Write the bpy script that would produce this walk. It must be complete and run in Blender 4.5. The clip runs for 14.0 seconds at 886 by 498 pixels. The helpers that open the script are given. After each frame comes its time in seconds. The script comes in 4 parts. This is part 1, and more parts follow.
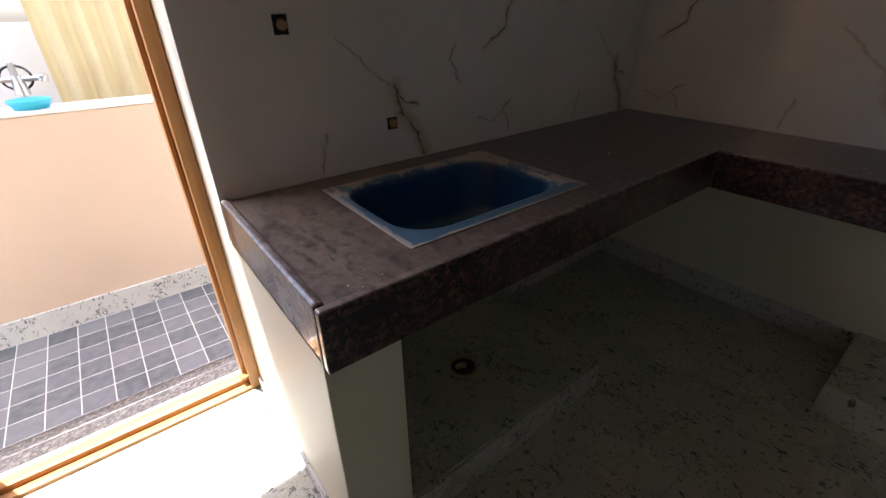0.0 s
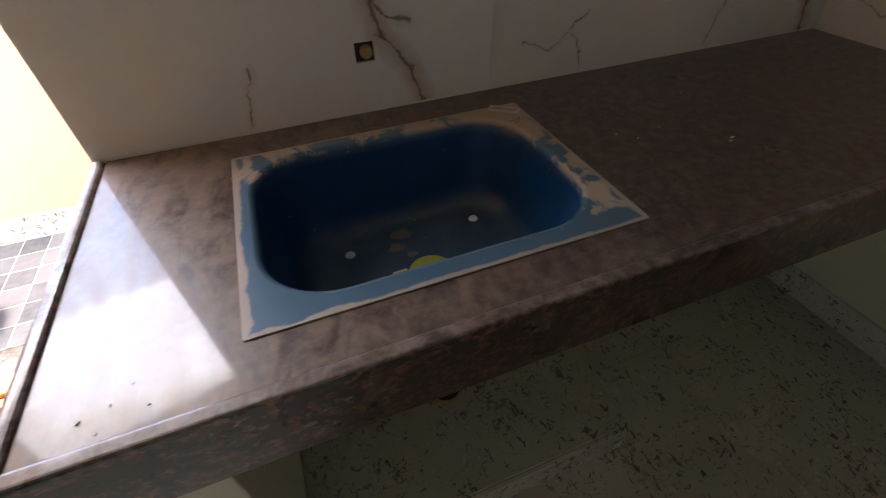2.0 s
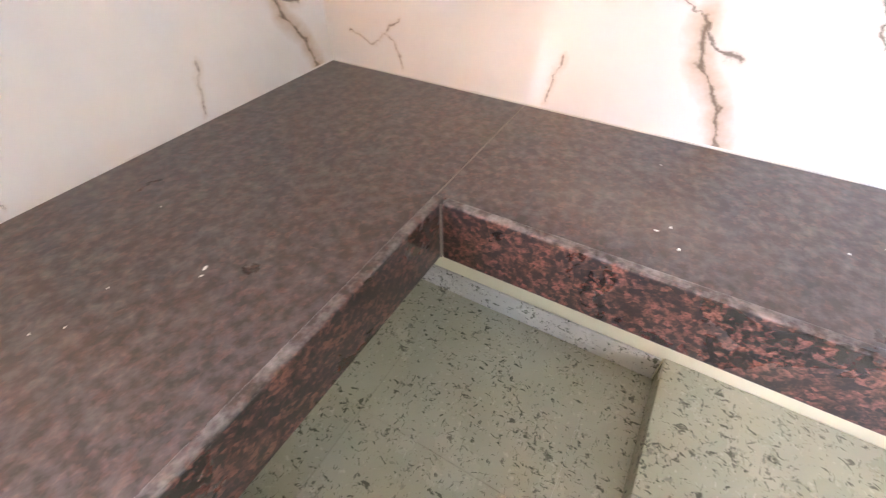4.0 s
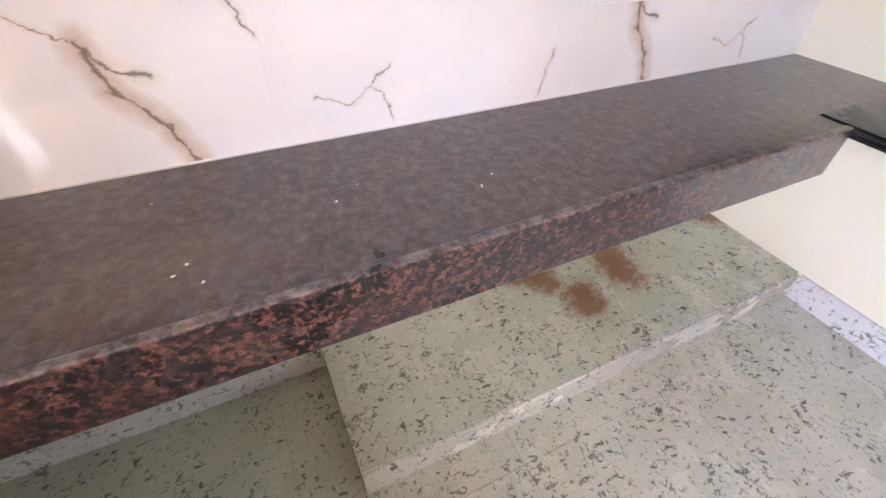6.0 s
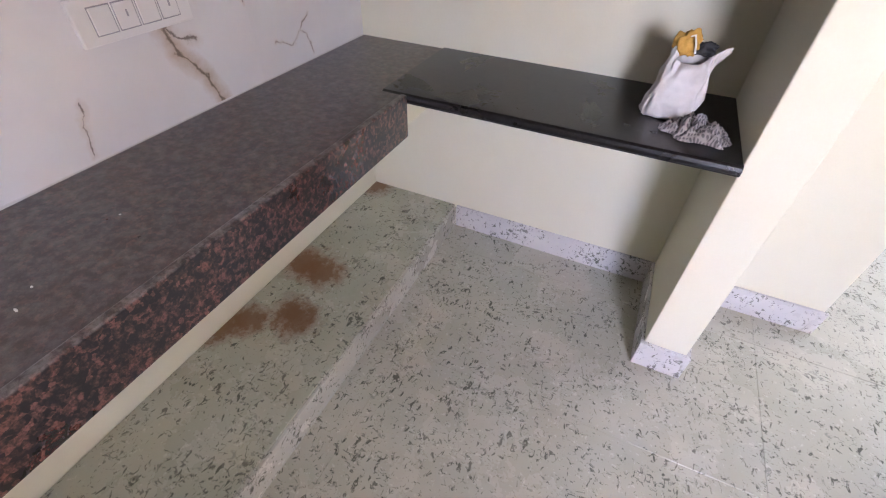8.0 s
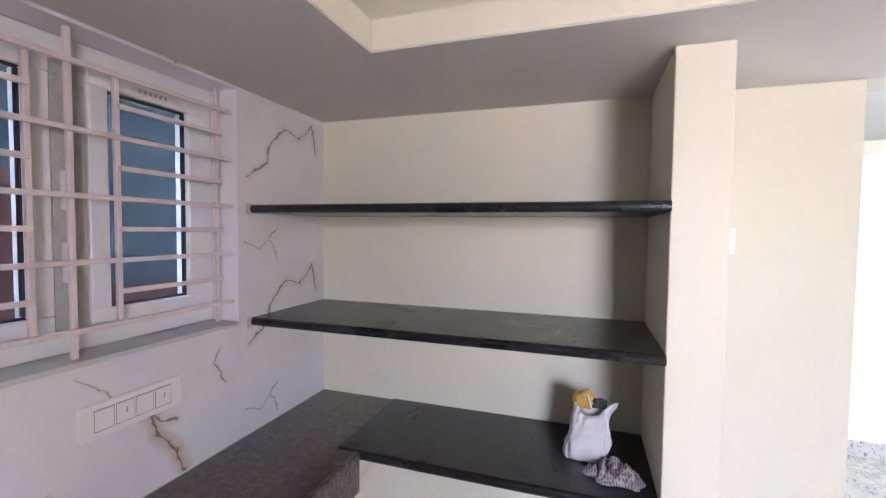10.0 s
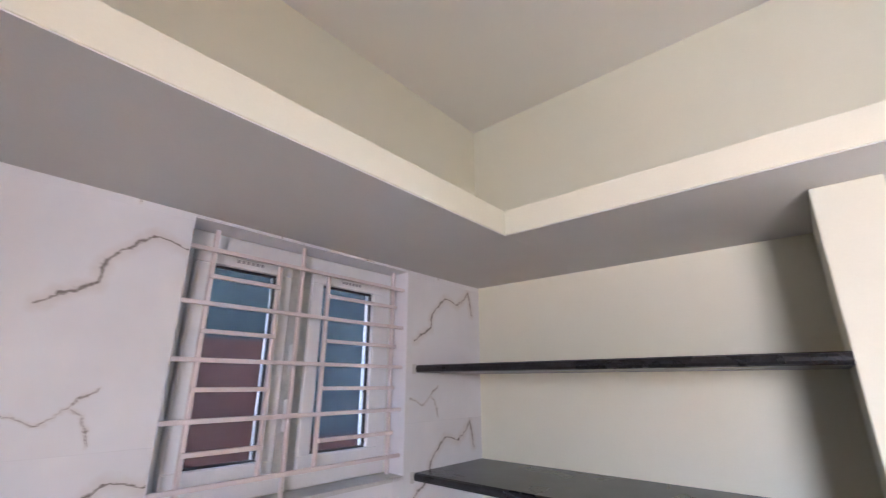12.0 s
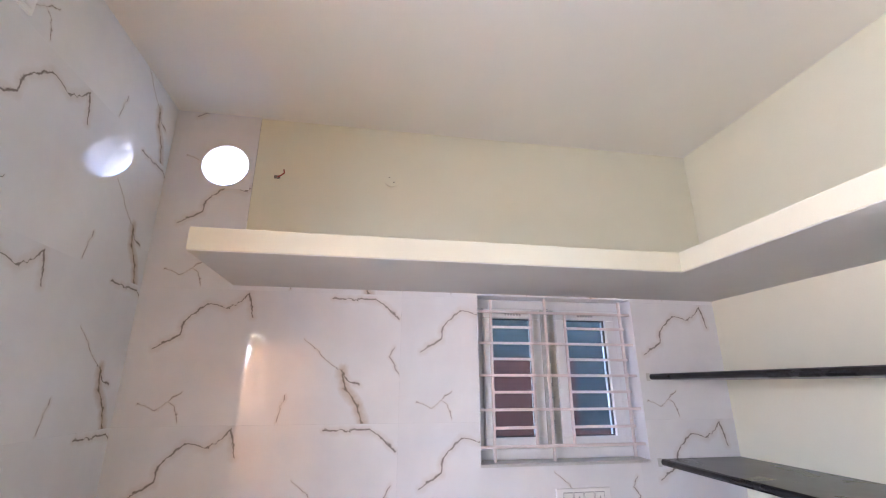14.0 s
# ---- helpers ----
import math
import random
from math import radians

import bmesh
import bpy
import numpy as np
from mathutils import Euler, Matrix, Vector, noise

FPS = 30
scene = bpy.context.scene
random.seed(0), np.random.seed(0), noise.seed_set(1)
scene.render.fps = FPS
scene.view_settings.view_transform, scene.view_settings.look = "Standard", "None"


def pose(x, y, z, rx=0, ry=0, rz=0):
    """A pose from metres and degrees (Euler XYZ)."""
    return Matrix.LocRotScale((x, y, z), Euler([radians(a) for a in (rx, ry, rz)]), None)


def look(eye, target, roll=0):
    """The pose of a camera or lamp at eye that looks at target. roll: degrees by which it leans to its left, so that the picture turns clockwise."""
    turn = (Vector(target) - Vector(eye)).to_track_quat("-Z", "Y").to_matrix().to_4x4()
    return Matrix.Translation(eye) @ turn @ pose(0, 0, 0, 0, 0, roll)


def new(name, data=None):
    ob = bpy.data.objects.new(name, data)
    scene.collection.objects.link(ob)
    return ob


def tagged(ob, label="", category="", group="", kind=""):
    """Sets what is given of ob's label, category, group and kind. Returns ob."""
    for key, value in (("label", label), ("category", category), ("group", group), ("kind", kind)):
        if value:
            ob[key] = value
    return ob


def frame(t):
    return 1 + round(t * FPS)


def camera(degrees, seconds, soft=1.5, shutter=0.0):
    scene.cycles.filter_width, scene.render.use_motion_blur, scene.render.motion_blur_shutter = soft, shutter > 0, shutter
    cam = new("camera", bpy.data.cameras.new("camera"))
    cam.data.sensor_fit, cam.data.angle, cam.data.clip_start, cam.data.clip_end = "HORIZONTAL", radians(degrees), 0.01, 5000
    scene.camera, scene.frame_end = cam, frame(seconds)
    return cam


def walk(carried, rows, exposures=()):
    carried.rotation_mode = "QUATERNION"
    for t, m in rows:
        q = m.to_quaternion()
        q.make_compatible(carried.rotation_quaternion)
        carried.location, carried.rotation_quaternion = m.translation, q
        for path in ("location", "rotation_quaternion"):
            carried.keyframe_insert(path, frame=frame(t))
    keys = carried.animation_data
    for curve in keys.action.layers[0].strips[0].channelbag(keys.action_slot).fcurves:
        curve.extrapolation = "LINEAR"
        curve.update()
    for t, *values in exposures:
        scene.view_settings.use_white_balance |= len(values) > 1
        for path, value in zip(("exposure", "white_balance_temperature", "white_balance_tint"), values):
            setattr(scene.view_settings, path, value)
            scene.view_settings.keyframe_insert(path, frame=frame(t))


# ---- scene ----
cam = camera(91.7, 14.0, soft=1.1, shutter=0.2)
PATH = [
    (0, (-2.125, -1.208, 1.283), (-1.052, 0.178, 0.32), -0.7),
    (0.5, (-1.975, -1.022, 1.253), (-1.209, 0.342, 0.007), -0.7),
    (1, (-1.893, -0.948, 1.253), (-1.317, 0.428, -0.08), -1.2),
    (1.5, (-1.807, -0.905, 1.264), (-1.284, 0.456, -0.105), -1.3),
    (2, (-1.568, -0.911, 1.283), (-1.061, 0.449, -0.093), -1.5),
    (2.5, (-1.364, -0.923, 1.316), (-0.834, 0.415, -0.073), -0.5),
    (3, (-1.183, -0.902, 1.334), (-0.587, 0.396, -0.066), -0.5),
    (3.5, (-1.042, -0.901, 1.335), (-0.119, 0.183, -0.07), -0.3),
    (4, (-0.968, -0.951, 1.32), (0.273, -0.207, -0.062), -0.8),
    (4.2, (-0.914, -0.987, 1.331), (0.35, -0.354, -0.084), -1.4),
    (6.3, (-0.896, -1.171, 1.312), (0.35, -2.021, -0.001), 2.3),
    (6.5, (-0.946, -1.206, 1.314), (0.237, -2.147, 0.005), 2.2),
    (7, (-0.998, -1.339, 1.344), (-0.055, -2.488, 0.005), 1.7),
    (7.5, (-1.036, -1.402, 1.353), (-0.334, -2.706, 0.009), 1.7),
    (8, (-1.066, -1.405, 1.376), (-0.468, -2.761, 0.033), 1.7),
    (8.5, (-1.096, -1.38, 1.449), (-0.487, -2.864, 0.255), 1.3),
    (9, (-1.11, -1.334, 1.525), (-0.474, -3.073, 0.768), 1.3),
    (9.2, (-1.131, -1.322, 1.539), (-0.48, -3.119, 0.949), 1.0),
    (11.3, (-1.159, -1.209, 1.645), (-0.554, -3.069, 2.064), 0.5),
    (11.5, (-1.183, -1.212, 1.62), (-0.448, -3.006, 2.111), -0.1),
    (12, (-1.304, -1.177, 1.606), (-0.054, -2.621, 2.198), 0.1),
    (12.5, (-1.49, -1.121, 1.634), (0.171, -2.07, 2.217), 0.1),
    (13, (-1.785, -1.048, 1.624), (0.048, -1.578, 2.225), -0.4),
    (13.2, (-1.862, -1.009, 1.61), (-0.022, -1.477, 2.237), -0.8),
    (13.5, (-2.008, -1.055, 1.626), (-0.134, -1.417, 2.225), -0.3),
    (14, (-2.145, -1.048, 1.62), (-0.265, -1.365, 2.222), -0.0),
]
EXPOSURES = [
    (0.0, 2.9, 5900, 17), (0.5, 3.1, 6400, 18), (1.0, 3.75, 6200, 17), (1.5, 3.98, 6200, 16), (2.0, 3.9, 6350, 17), (2.5, 5.15, 6450, 21),
    (3.2, 6.95, 6050, 23), (4.2, 7.25, 5800, 22),
    (6.3, 6.4, 5900, 26), (7.5, 5.85, 5950, 27), (9.0, 5.5, 5700, 26), (11.3, 5.52, 5550, 24), (14.0, 5.95, 5400, 23),
]
walk(cam, [(t, look(eye, target, roll)) for t, eye, target, roll in PATH], EXPOSURES)

# ---- light ----
SUN_DIR = Vector((0.155, -0.27, -0.95)).normalized()
world = bpy.data.worlds.new("sky")
scene.world = world
world.use_nodes = True
wn = world.node_tree
sky = wn.nodes.new("ShaderNodeTexSky")
sky.sky_type = "NISHITA"
sky.sun_disc = False
sky.sun_elevation = math.asin(-SUN_DIR.z)
sky.sun_rotation = math.atan2(-SUN_DIR.x, -SUN_DIR.y)
sky.dust_density = 3.0
wn.links.new(sky.outputs[0], wn.nodes["Background"].inputs[0])
wn.nodes["Background"].inputs[1].default_value = 0.1

sun_data = bpy.data.lights.new("sun", "SUN")
sun_data.energy, sun_data.angle, sun_data.color = 2.6, radians(0.6), (1.0, 0.95, 0.87)
sun = new("sun", sun_data)
sun.rotation_mode = "QUATERNION"
sun.rotation_quaternion = SUN_DIR.to_track_quat("-Z", "Y")


def fill_lamp(name, m, w, h, power, colour):
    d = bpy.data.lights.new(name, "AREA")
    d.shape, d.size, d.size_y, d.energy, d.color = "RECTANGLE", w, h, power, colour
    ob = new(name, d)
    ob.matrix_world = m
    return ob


# unseen fill lamp added to brighten the next room; no window is built there
fill_lamp("next_room_fill_light", look((-4.32, -4.1, 1.5), (0, -4.1, 1.5)), 1.2, 1.2, 1.5, (0.88, 0.94, 1.0))
# added fill lamp for sky light, out of view in the open doorway's upper part
fill_lamp("doorway_fill_light", look((-2.35, 0.27, 1.74), (-1.75, -2.6, 1.1)), 0.7, 0.52, 0.95, (1.0, 0.97, 0.93))

# ---- materials ----
H = 0.85  # worktop height


def mat(name):
    m = bpy.data.materials.new(name)
    m.use_nodes = True
    return m, m.node_tree, m.node_tree.nodes["Principled BSDF"]


def nd(nt, kind, **inputs):
    n = nt.nodes.new(kind)
    for k, v in inputs.items():
        n.inputs[k.replace("_", " ")].default_value = v
    return n


def lk(nt, a, b):
    nt.links.new(a, b)


def val(nt, op, a, b=None, c=None, clamp=False):
    n = nt.nodes.new("ShaderNodeMath")
    n.operation, n.use_clamp = op, clamp
    for i, x in enumerate((a, b, c)):
        if x is None:
            continue
        if isinstance(x, (int, float)):
            n.inputs[i].default_value = x
        else:
            lk(nt, x, n.inputs[i])
    return n.outputs[0]


def vec(nt, op, a, b=None, scale=None):
    n = nt.nodes.new("ShaderNodeVectorMath")
    n.operation = op
    for i, x in enumerate((a, b)):
        if x is None:
            continue
        if isinstance(x, tuple):
            n.inputs[i].default_value = x
        else:
            lk(nt, x, n.inputs[i])
    if scale is not None:
        if isinstance(scale, (int, float)):
            n.inputs["Scale"].default_value = scale
        else:
            lk(nt, scale, n.inputs["Scale"])
    return n


def ramp(nt, fac, stops, mode="LINEAR"):
    n = nt.nodes.new("ShaderNodeValToRGB")
    n.color_ramp.interpolation = mode
    e = n.color_ramp.elements
    while len(e) < len(stops):
        e.new(0.5)
    for el, (p, c) in zip(e, stops):
        el.position = p
        el.color = (c, c, c, 1) if isinstance(c, (int, float)) else (*c, 1)
    lk(nt, fac, n.inputs[0])
    return n.outputs[0]


def mix(nt, fac, a, b):
    n = nt.nodes.new("ShaderNodeMix")
    n.data_type = "RGBA"
    for i, x in ((0, fac), (6, a), (7, b)):
        if isinstance(x, (int, float)):
            n.inputs[i].default_value = x
        elif isinstance(x, tuple):
            n.inputs[i].default_value = (*x, 1)
        else:
            lk(nt, x, n.inputs[i])
    return n.outputs[2]


def coords(nt, kind="Object"):
    return nt.nodes.new("ShaderNodeTexCoord").outputs[kind]


def world_coords(nt):
    return nt.nodes.new("ShaderNodeNewGeometry").outputs["Position"]


def noise_tex(nt, v, scale, detail=4.0, rough=0.55, distortion=0.0):
    n = nd(nt, "ShaderNodeTexNoise", Scale=scale, Detail=detail, Roughness=rough, Distortion=distortion)
    lk(nt, v, n.inputs["Vector"])
    return n.outputs["Fac"]


def bump(nt, bsdf, height, strength, dist=0.002):
    n = nd(nt, "ShaderNodeBump", Strength=strength, Distance=dist)
    lk(nt, height, n.inputs["Height"])
    lk(nt, n.outputs[0], bsdf.inputs["Normal"])


def simple(name, c1, c2, scale=8.0, rough=0.6, fine=120.0, bump_s=0.1, metal=0.0, spec=0.5, rvar=0.1):
    """A surface that varies between two colours at a coarse and a fine scale."""
    m, nt, b = mat(name)
    p = world_coords(nt)
    big = noise_tex(nt, p, scale, 5)
    small = noise_tex(nt, p, fine, 3)
    f = val(nt, "MULTIPLY_ADD", small, 0.35, val(nt, "MULTIPLY", big, 0.65))
    lk(nt, ramp(nt, f, [(0.3, c1), (0.7, c2)]), b.inputs["Base Color"])
    lk(nt, val(nt, "MULTIPLY_ADD", big, rvar, rough - rvar / 2), b.inputs["Roughness"])
    b.inputs["Metallic"].default_value = metal
    b.inputs["Specular IOR Level"].default_value = spec
    bump(nt, b, small, bump_s, 0.001)
    return m


VEINS = (
    # (points in a 1.2 x 0.6 m tile, half width, brown share)
    (((0.10, 0.325), (0.20, 0.386), (0.206, 0.445), (0.30, 0.534), (0.39, 0.507), (0.477, 0.585), (0.50, 0.475)), 0.005, 0.15),
    (((0.87, 0.575), (0.985, 0.572), (1.05, 0.575), (1.13, 0.54), (1.165, 0.50), (1.195, 0.485)), 0.0042, 0.1),
    (((0.749, 0.377), (0.846, 0.287), (0.928, 0.229)), 0.0018, 0.0),
    (((0.928, 0.235), (0.945, 0.16), (1.002, 0.086), (1.036, 0.005)), 0.0065, 0.8),
    (((0.929, 0.228), (0.965, 0.18), (1.011, 0.17)), 0.0042, 0.0),
    (((1.175, 0.344), (1.149, 0.303), (1.193, 0.22)), 0.0026, 0.2),
    (((0.08, 0.092), (0.16, 0.066), (0.205, 0.10), (0.253, 0.147)), 0.0016, 0.3),
    (((0.205, 0.10), (0.235, 0.065), (0.25, 0.015)), 0.0016, 0.3),
    (((0.655, 0.012), (0.686, 0.125)), 0.0024, 0.2),
)


def marble_tile():
    m, nt, b = mat("marble_print_tile")
    p = coords(nt)
    n1 = nd(nt, "ShaderNodeTexNoise", Scale=22.0, Detail=5.0, Roughness=0.65)
    lk(nt, p, n1.inputs["Vector"])
    wob = vec(nt, "SCALE", vec(nt, "SUBTRACT", n1.outputs["Color"], (0.5, 0.5, 0.5)).outputs[0], None, 0.05).outputs[0]
    q = vec(nt, "MULTIPLY", vec(nt, "ADD", p, wob).outputs[0], (1.0, 0.0, 1.0)).outputs[0]
    width_n = noise_tex(nt, p, 14.0, 3)
    wid = val(nt, "MULTIPLY_ADD", width_n, 3.4, -0.75)
    dark = brown = None
    for pts, half, br in VEINS:
        dist = None
        for (x0, z0), (x1, z1) in zip(pts, pts[1:]):
            ba = (x1 - x0, 0.0, z1 - z0)
            l2 = ba[0] ** 2 + ba[2] ** 2
            pa = vec(nt, "SUBTRACT", q, (x0, 0.0, z0)).outputs[0]
            h = val(nt, "DIVIDE", vec(nt, "DOT_PRODUCT", pa, ba).outputs["Value"], l2, None, True)
            along = nt.nodes.new("ShaderNodeVectorMath")
            along.operation = "SCALE"
            along.inputs[0].default_value = ba
            lk(nt, h, along.inputs["Scale"])
            d = vec(nt, "DISTANCE", pa, along.outputs[0]).outputs["Value"]
            dist = d if dist is None else val(nt, "MINIMUM", dist, d)
        w = val(nt, "MAXIMUM", val(nt, "MULTIPLY", wid, half), half * 0.3)
        line = val(nt, "SUBTRACT", 1.0, val(nt, "DIVIDE", dist, w), None, True)
        halo = val(nt, "MULTIPLY", val(nt, "SUBTRACT", 1.0, val(nt, "DIVIDE", dist, half * 5.5), None, True), max(br * 0.85, 0.26))
        dark = line if dark is None else val(nt, "MAXIMUM", dark, line)
        brown = halo if brown is None else val(nt, "MAXIMUM", brown, halo)
    cloud = noise_tex(nt, p, 3.0, 5)
    base = ramp(nt, cloud, [(0.3, (0.70, 0.69, 0.69)), (0.7, (0.80, 0.79, 0.785))])
    c = mix(nt, brown, base, (0.42, 0.27, 0.13))
    c = mix(nt, val(nt, "MULTIPLY", ramp(nt, dark, [(0.0, 0.0), (0.75, 1.0)]), 0.8), c, (0.13, 0.105, 0.085))
    lk(nt, c, b.inputs["Base Color"])
    smear = noise_tex(nt, world_coords(nt), 5.0, 4)
    lk(nt, val(nt, "MULTIPLY_ADD", smear, 0.03, 0.0), b.inputs["Roughness"])
    return m


def granite(name, dark, mid, light, dusty, lip=False, coat=0.5):
    m, nt, b = mat(name)
    p = world_coords(nt)
    v1 = nd(nt, "ShaderNodeTexVoronoi", Scale=110.0, Randomness=1.0)
    n0 = nd(nt, "ShaderNodeTexNoise", Scale=70.0, Detail=3.0)
    lk(nt, p, n0.inputs["Vector"])
    q = vec(nt, "ADD", p, vec(nt, "SCALE", n0.outputs["Color"], None, 0.008).outputs[0]).outputs[0]
    lk(nt, q, v1.inputs["Vector"])
    cell = nt.nodes.new("ShaderNodeSeparateColor")
    lk(nt, v1.outputs["Color"], cell.inputs[0])
    fine = noise_tex(nt, p, 260.0, 3)
    blot = noise_tex(nt, p, 64.0, 4, 0.66)
    f = val(nt, "MULTIPLY_ADD", cell.outputs[0], 0.24, val(nt, "MULTIPLY", blot, 0.82))
    c = ramp(nt, f, [(0.45, dark), (0.55, mid), (0.70, light)])
    c = mix(nt, ramp(nt, fine, [(0.45, 0.0), (0.7, 0.7)]), c, tuple(x * 0.45 for x in dark))
    rough = 0.13
    b.inputs["Specular IOR Level"].default_value = 0.45 if dusty else 0.5
    if dusty:
        nz = nt.nodes.new("ShaderNodeSeparateXYZ")
        lk(nt, nt.nodes.new("ShaderNodeNewGeometry").outputs["Normal"], nz.inputs[0])
        up = ramp(nt, nz.outputs["Z"], [(0.5, 0.0), (0.95, 1.0)])
        d1 = noise_tex(nt, p, 4.5, 6, 0.6, 0.6)
        d2 = noise_tex(nt, p, 38.0, 5, 0.7)
        if lip:
            # an even film of grey-brown cement dust on the flat top
            c = mix(nt, val(nt, "MULTIPLY", up, val(nt, "MULTIPLY_ADD", d1, 0.5, 0.42)), c, (0.052, 0.037, 0.031))
        # swept dust thickens towards the outer end of the counter
        px = nt.nodes.new("ShaderNodeSeparateXYZ")
        lk(nt, p, px.inputs[0])
        end = val(nt, "MULTIPLY", val(nt, "SUBTRACT", -0.85, px.outputs["X"], None, True), 0.6)
        sweep = noise_tex(nt, vec(nt, "MULTIPLY", p, (1.0, 0.45, 1.0)).outputs[0], 16.0, 3, 0.6, 1.8)
        amt = val(nt, "ADD", val(nt, "MULTIPLY_ADD", d1, 0.5, -0.22), val(nt, "ADD", end, val(nt, "MULTIPLY", end, val(nt, "MULTIPLY_ADD", sweep, 5.0, -2.5))))
        dust = val(nt, "MULTIPLY", val(nt, "MULTIPLY", ramp(nt, val(nt, "ADD", amt, val(nt, "MULTIPLY_ADD", d2, 0.1, -0.05)), [(0.0, 0.05), (0.9, 0.92)], "EASE"), up), dusty, None, True)
        for rx, ry, rr in ((-0.345, -1.13, 0.07), (-0.352, -1.29, 0.055), (-0.40, -1.21, 0.06)) if lip else ():
            far = vec(nt, "DISTANCE", vec(nt, "ADD", p, vec(nt, "SCALE", n0.outputs["Color"], None, 0.02).outputs[0]).outputs[0], (rx + 0.01, ry + 0.01, H + 0.006)).outputs["Value"]
            ring = ramp(nt, val(nt, "ABSOLUTE", val(nt, "SUBTRACT", far, rr)), [(0.0, 0.75), (0.014, 0.0)])
            dust = val(nt, "MULTIPLY", dust, val(nt, "SUBTRACT", 1.0, ring))
            c = mix(nt, val(nt, "MULTIPLY", ring, 0.5), c, (0.02, 0.017, 0.016))
        for rx, ry, ex, ey in ((-0.30, -0.93, 0.10, 0.22), (-1.16, -0.60, 0.12, 0.03)) if lip else ():
            far = vec(nt, "LENGTH", vec(nt, "MULTIPLY", vec(nt, "SUBTRACT", p, (rx, ry, 0.0)).outputs[0], (1 / ex, 1 / ey, 0.0)).outputs[0]).outputs["Value"]
            dust = val(nt, "ADD", dust, val(nt, "MULTIPLY", ramp(nt, val(nt, "ADD", far, val(nt, "MULTIPLY_ADD", d2, 1.2, -0.6)), [(0.5, 0.13), (1.0, 0.0)]), up), None, True)
        if lip:
            far = vec(nt, "LENGTH", vec(nt, "MULTIPLY", vec(nt, "SUBTRACT", p, (-1.838, -0.632, 0.809)).outputs[0], (20.0, 20.0, 42.0)).outputs[0]).outputs["Value"]
            c = mix(nt, ramp(nt, val(nt, "ADD", far, val(nt, "MULTIPLY_ADD", d1, 0.8, -0.4)), [(0.8, 0.85), (1.0, 0.0)]), c, (0.012, 0.009, 0.009))
        c = mix(nt, dust, c, tuple(0.85 * a + 0.15 * b for a, b in zip((0.31, 0.24, 0.175), light)))
        if lip:
            ridge = val(nt, "MULTIPLY", ramp(nt, val(nt, "SUBTRACT", px.outputs["Z"], 0.0), [(0.842, 0.0), (0.8485, 1.0)]), ramp(nt, d2, [(0.42, 0.0), (0.72, 0.55)]))
            top = ramp(nt, px.outputs["Z"], [(0.8465, 0.0), (0.8475, 1.0)])
            wear = val(nt, "MULTIPLY", ridge, top)
            c = mix(nt, wear, c, (0.42, 0.38, 0.36))
        lk(nt, val(nt, "MULTIPLY_ADD", dust, 0.4, val(nt, "MULTIPLY_ADD", d1, 0.1, rough + 0.1)), b.inputs["Roughness"])
        bump(nt, b, val(nt, "MULTIPLY", dust, d2), 0.1, 0.001)
    else:
        lk(nt, val(nt, "MULTIPLY_ADD", blot, 0.15, rough - 0.03), b.inputs["Roughness"])
    lk(nt, c, b.inputs["Base Color"])
    b.inputs["Coat Weight"].default_value = coat
    b.inputs["Coat Roughness"].default_value = 0.025
    if dusty:
        lk(nt, val(nt, "MULTIPLY_ADD", up, 0.035, 0.025), b.inputs["Coat Roughness"])
    return m


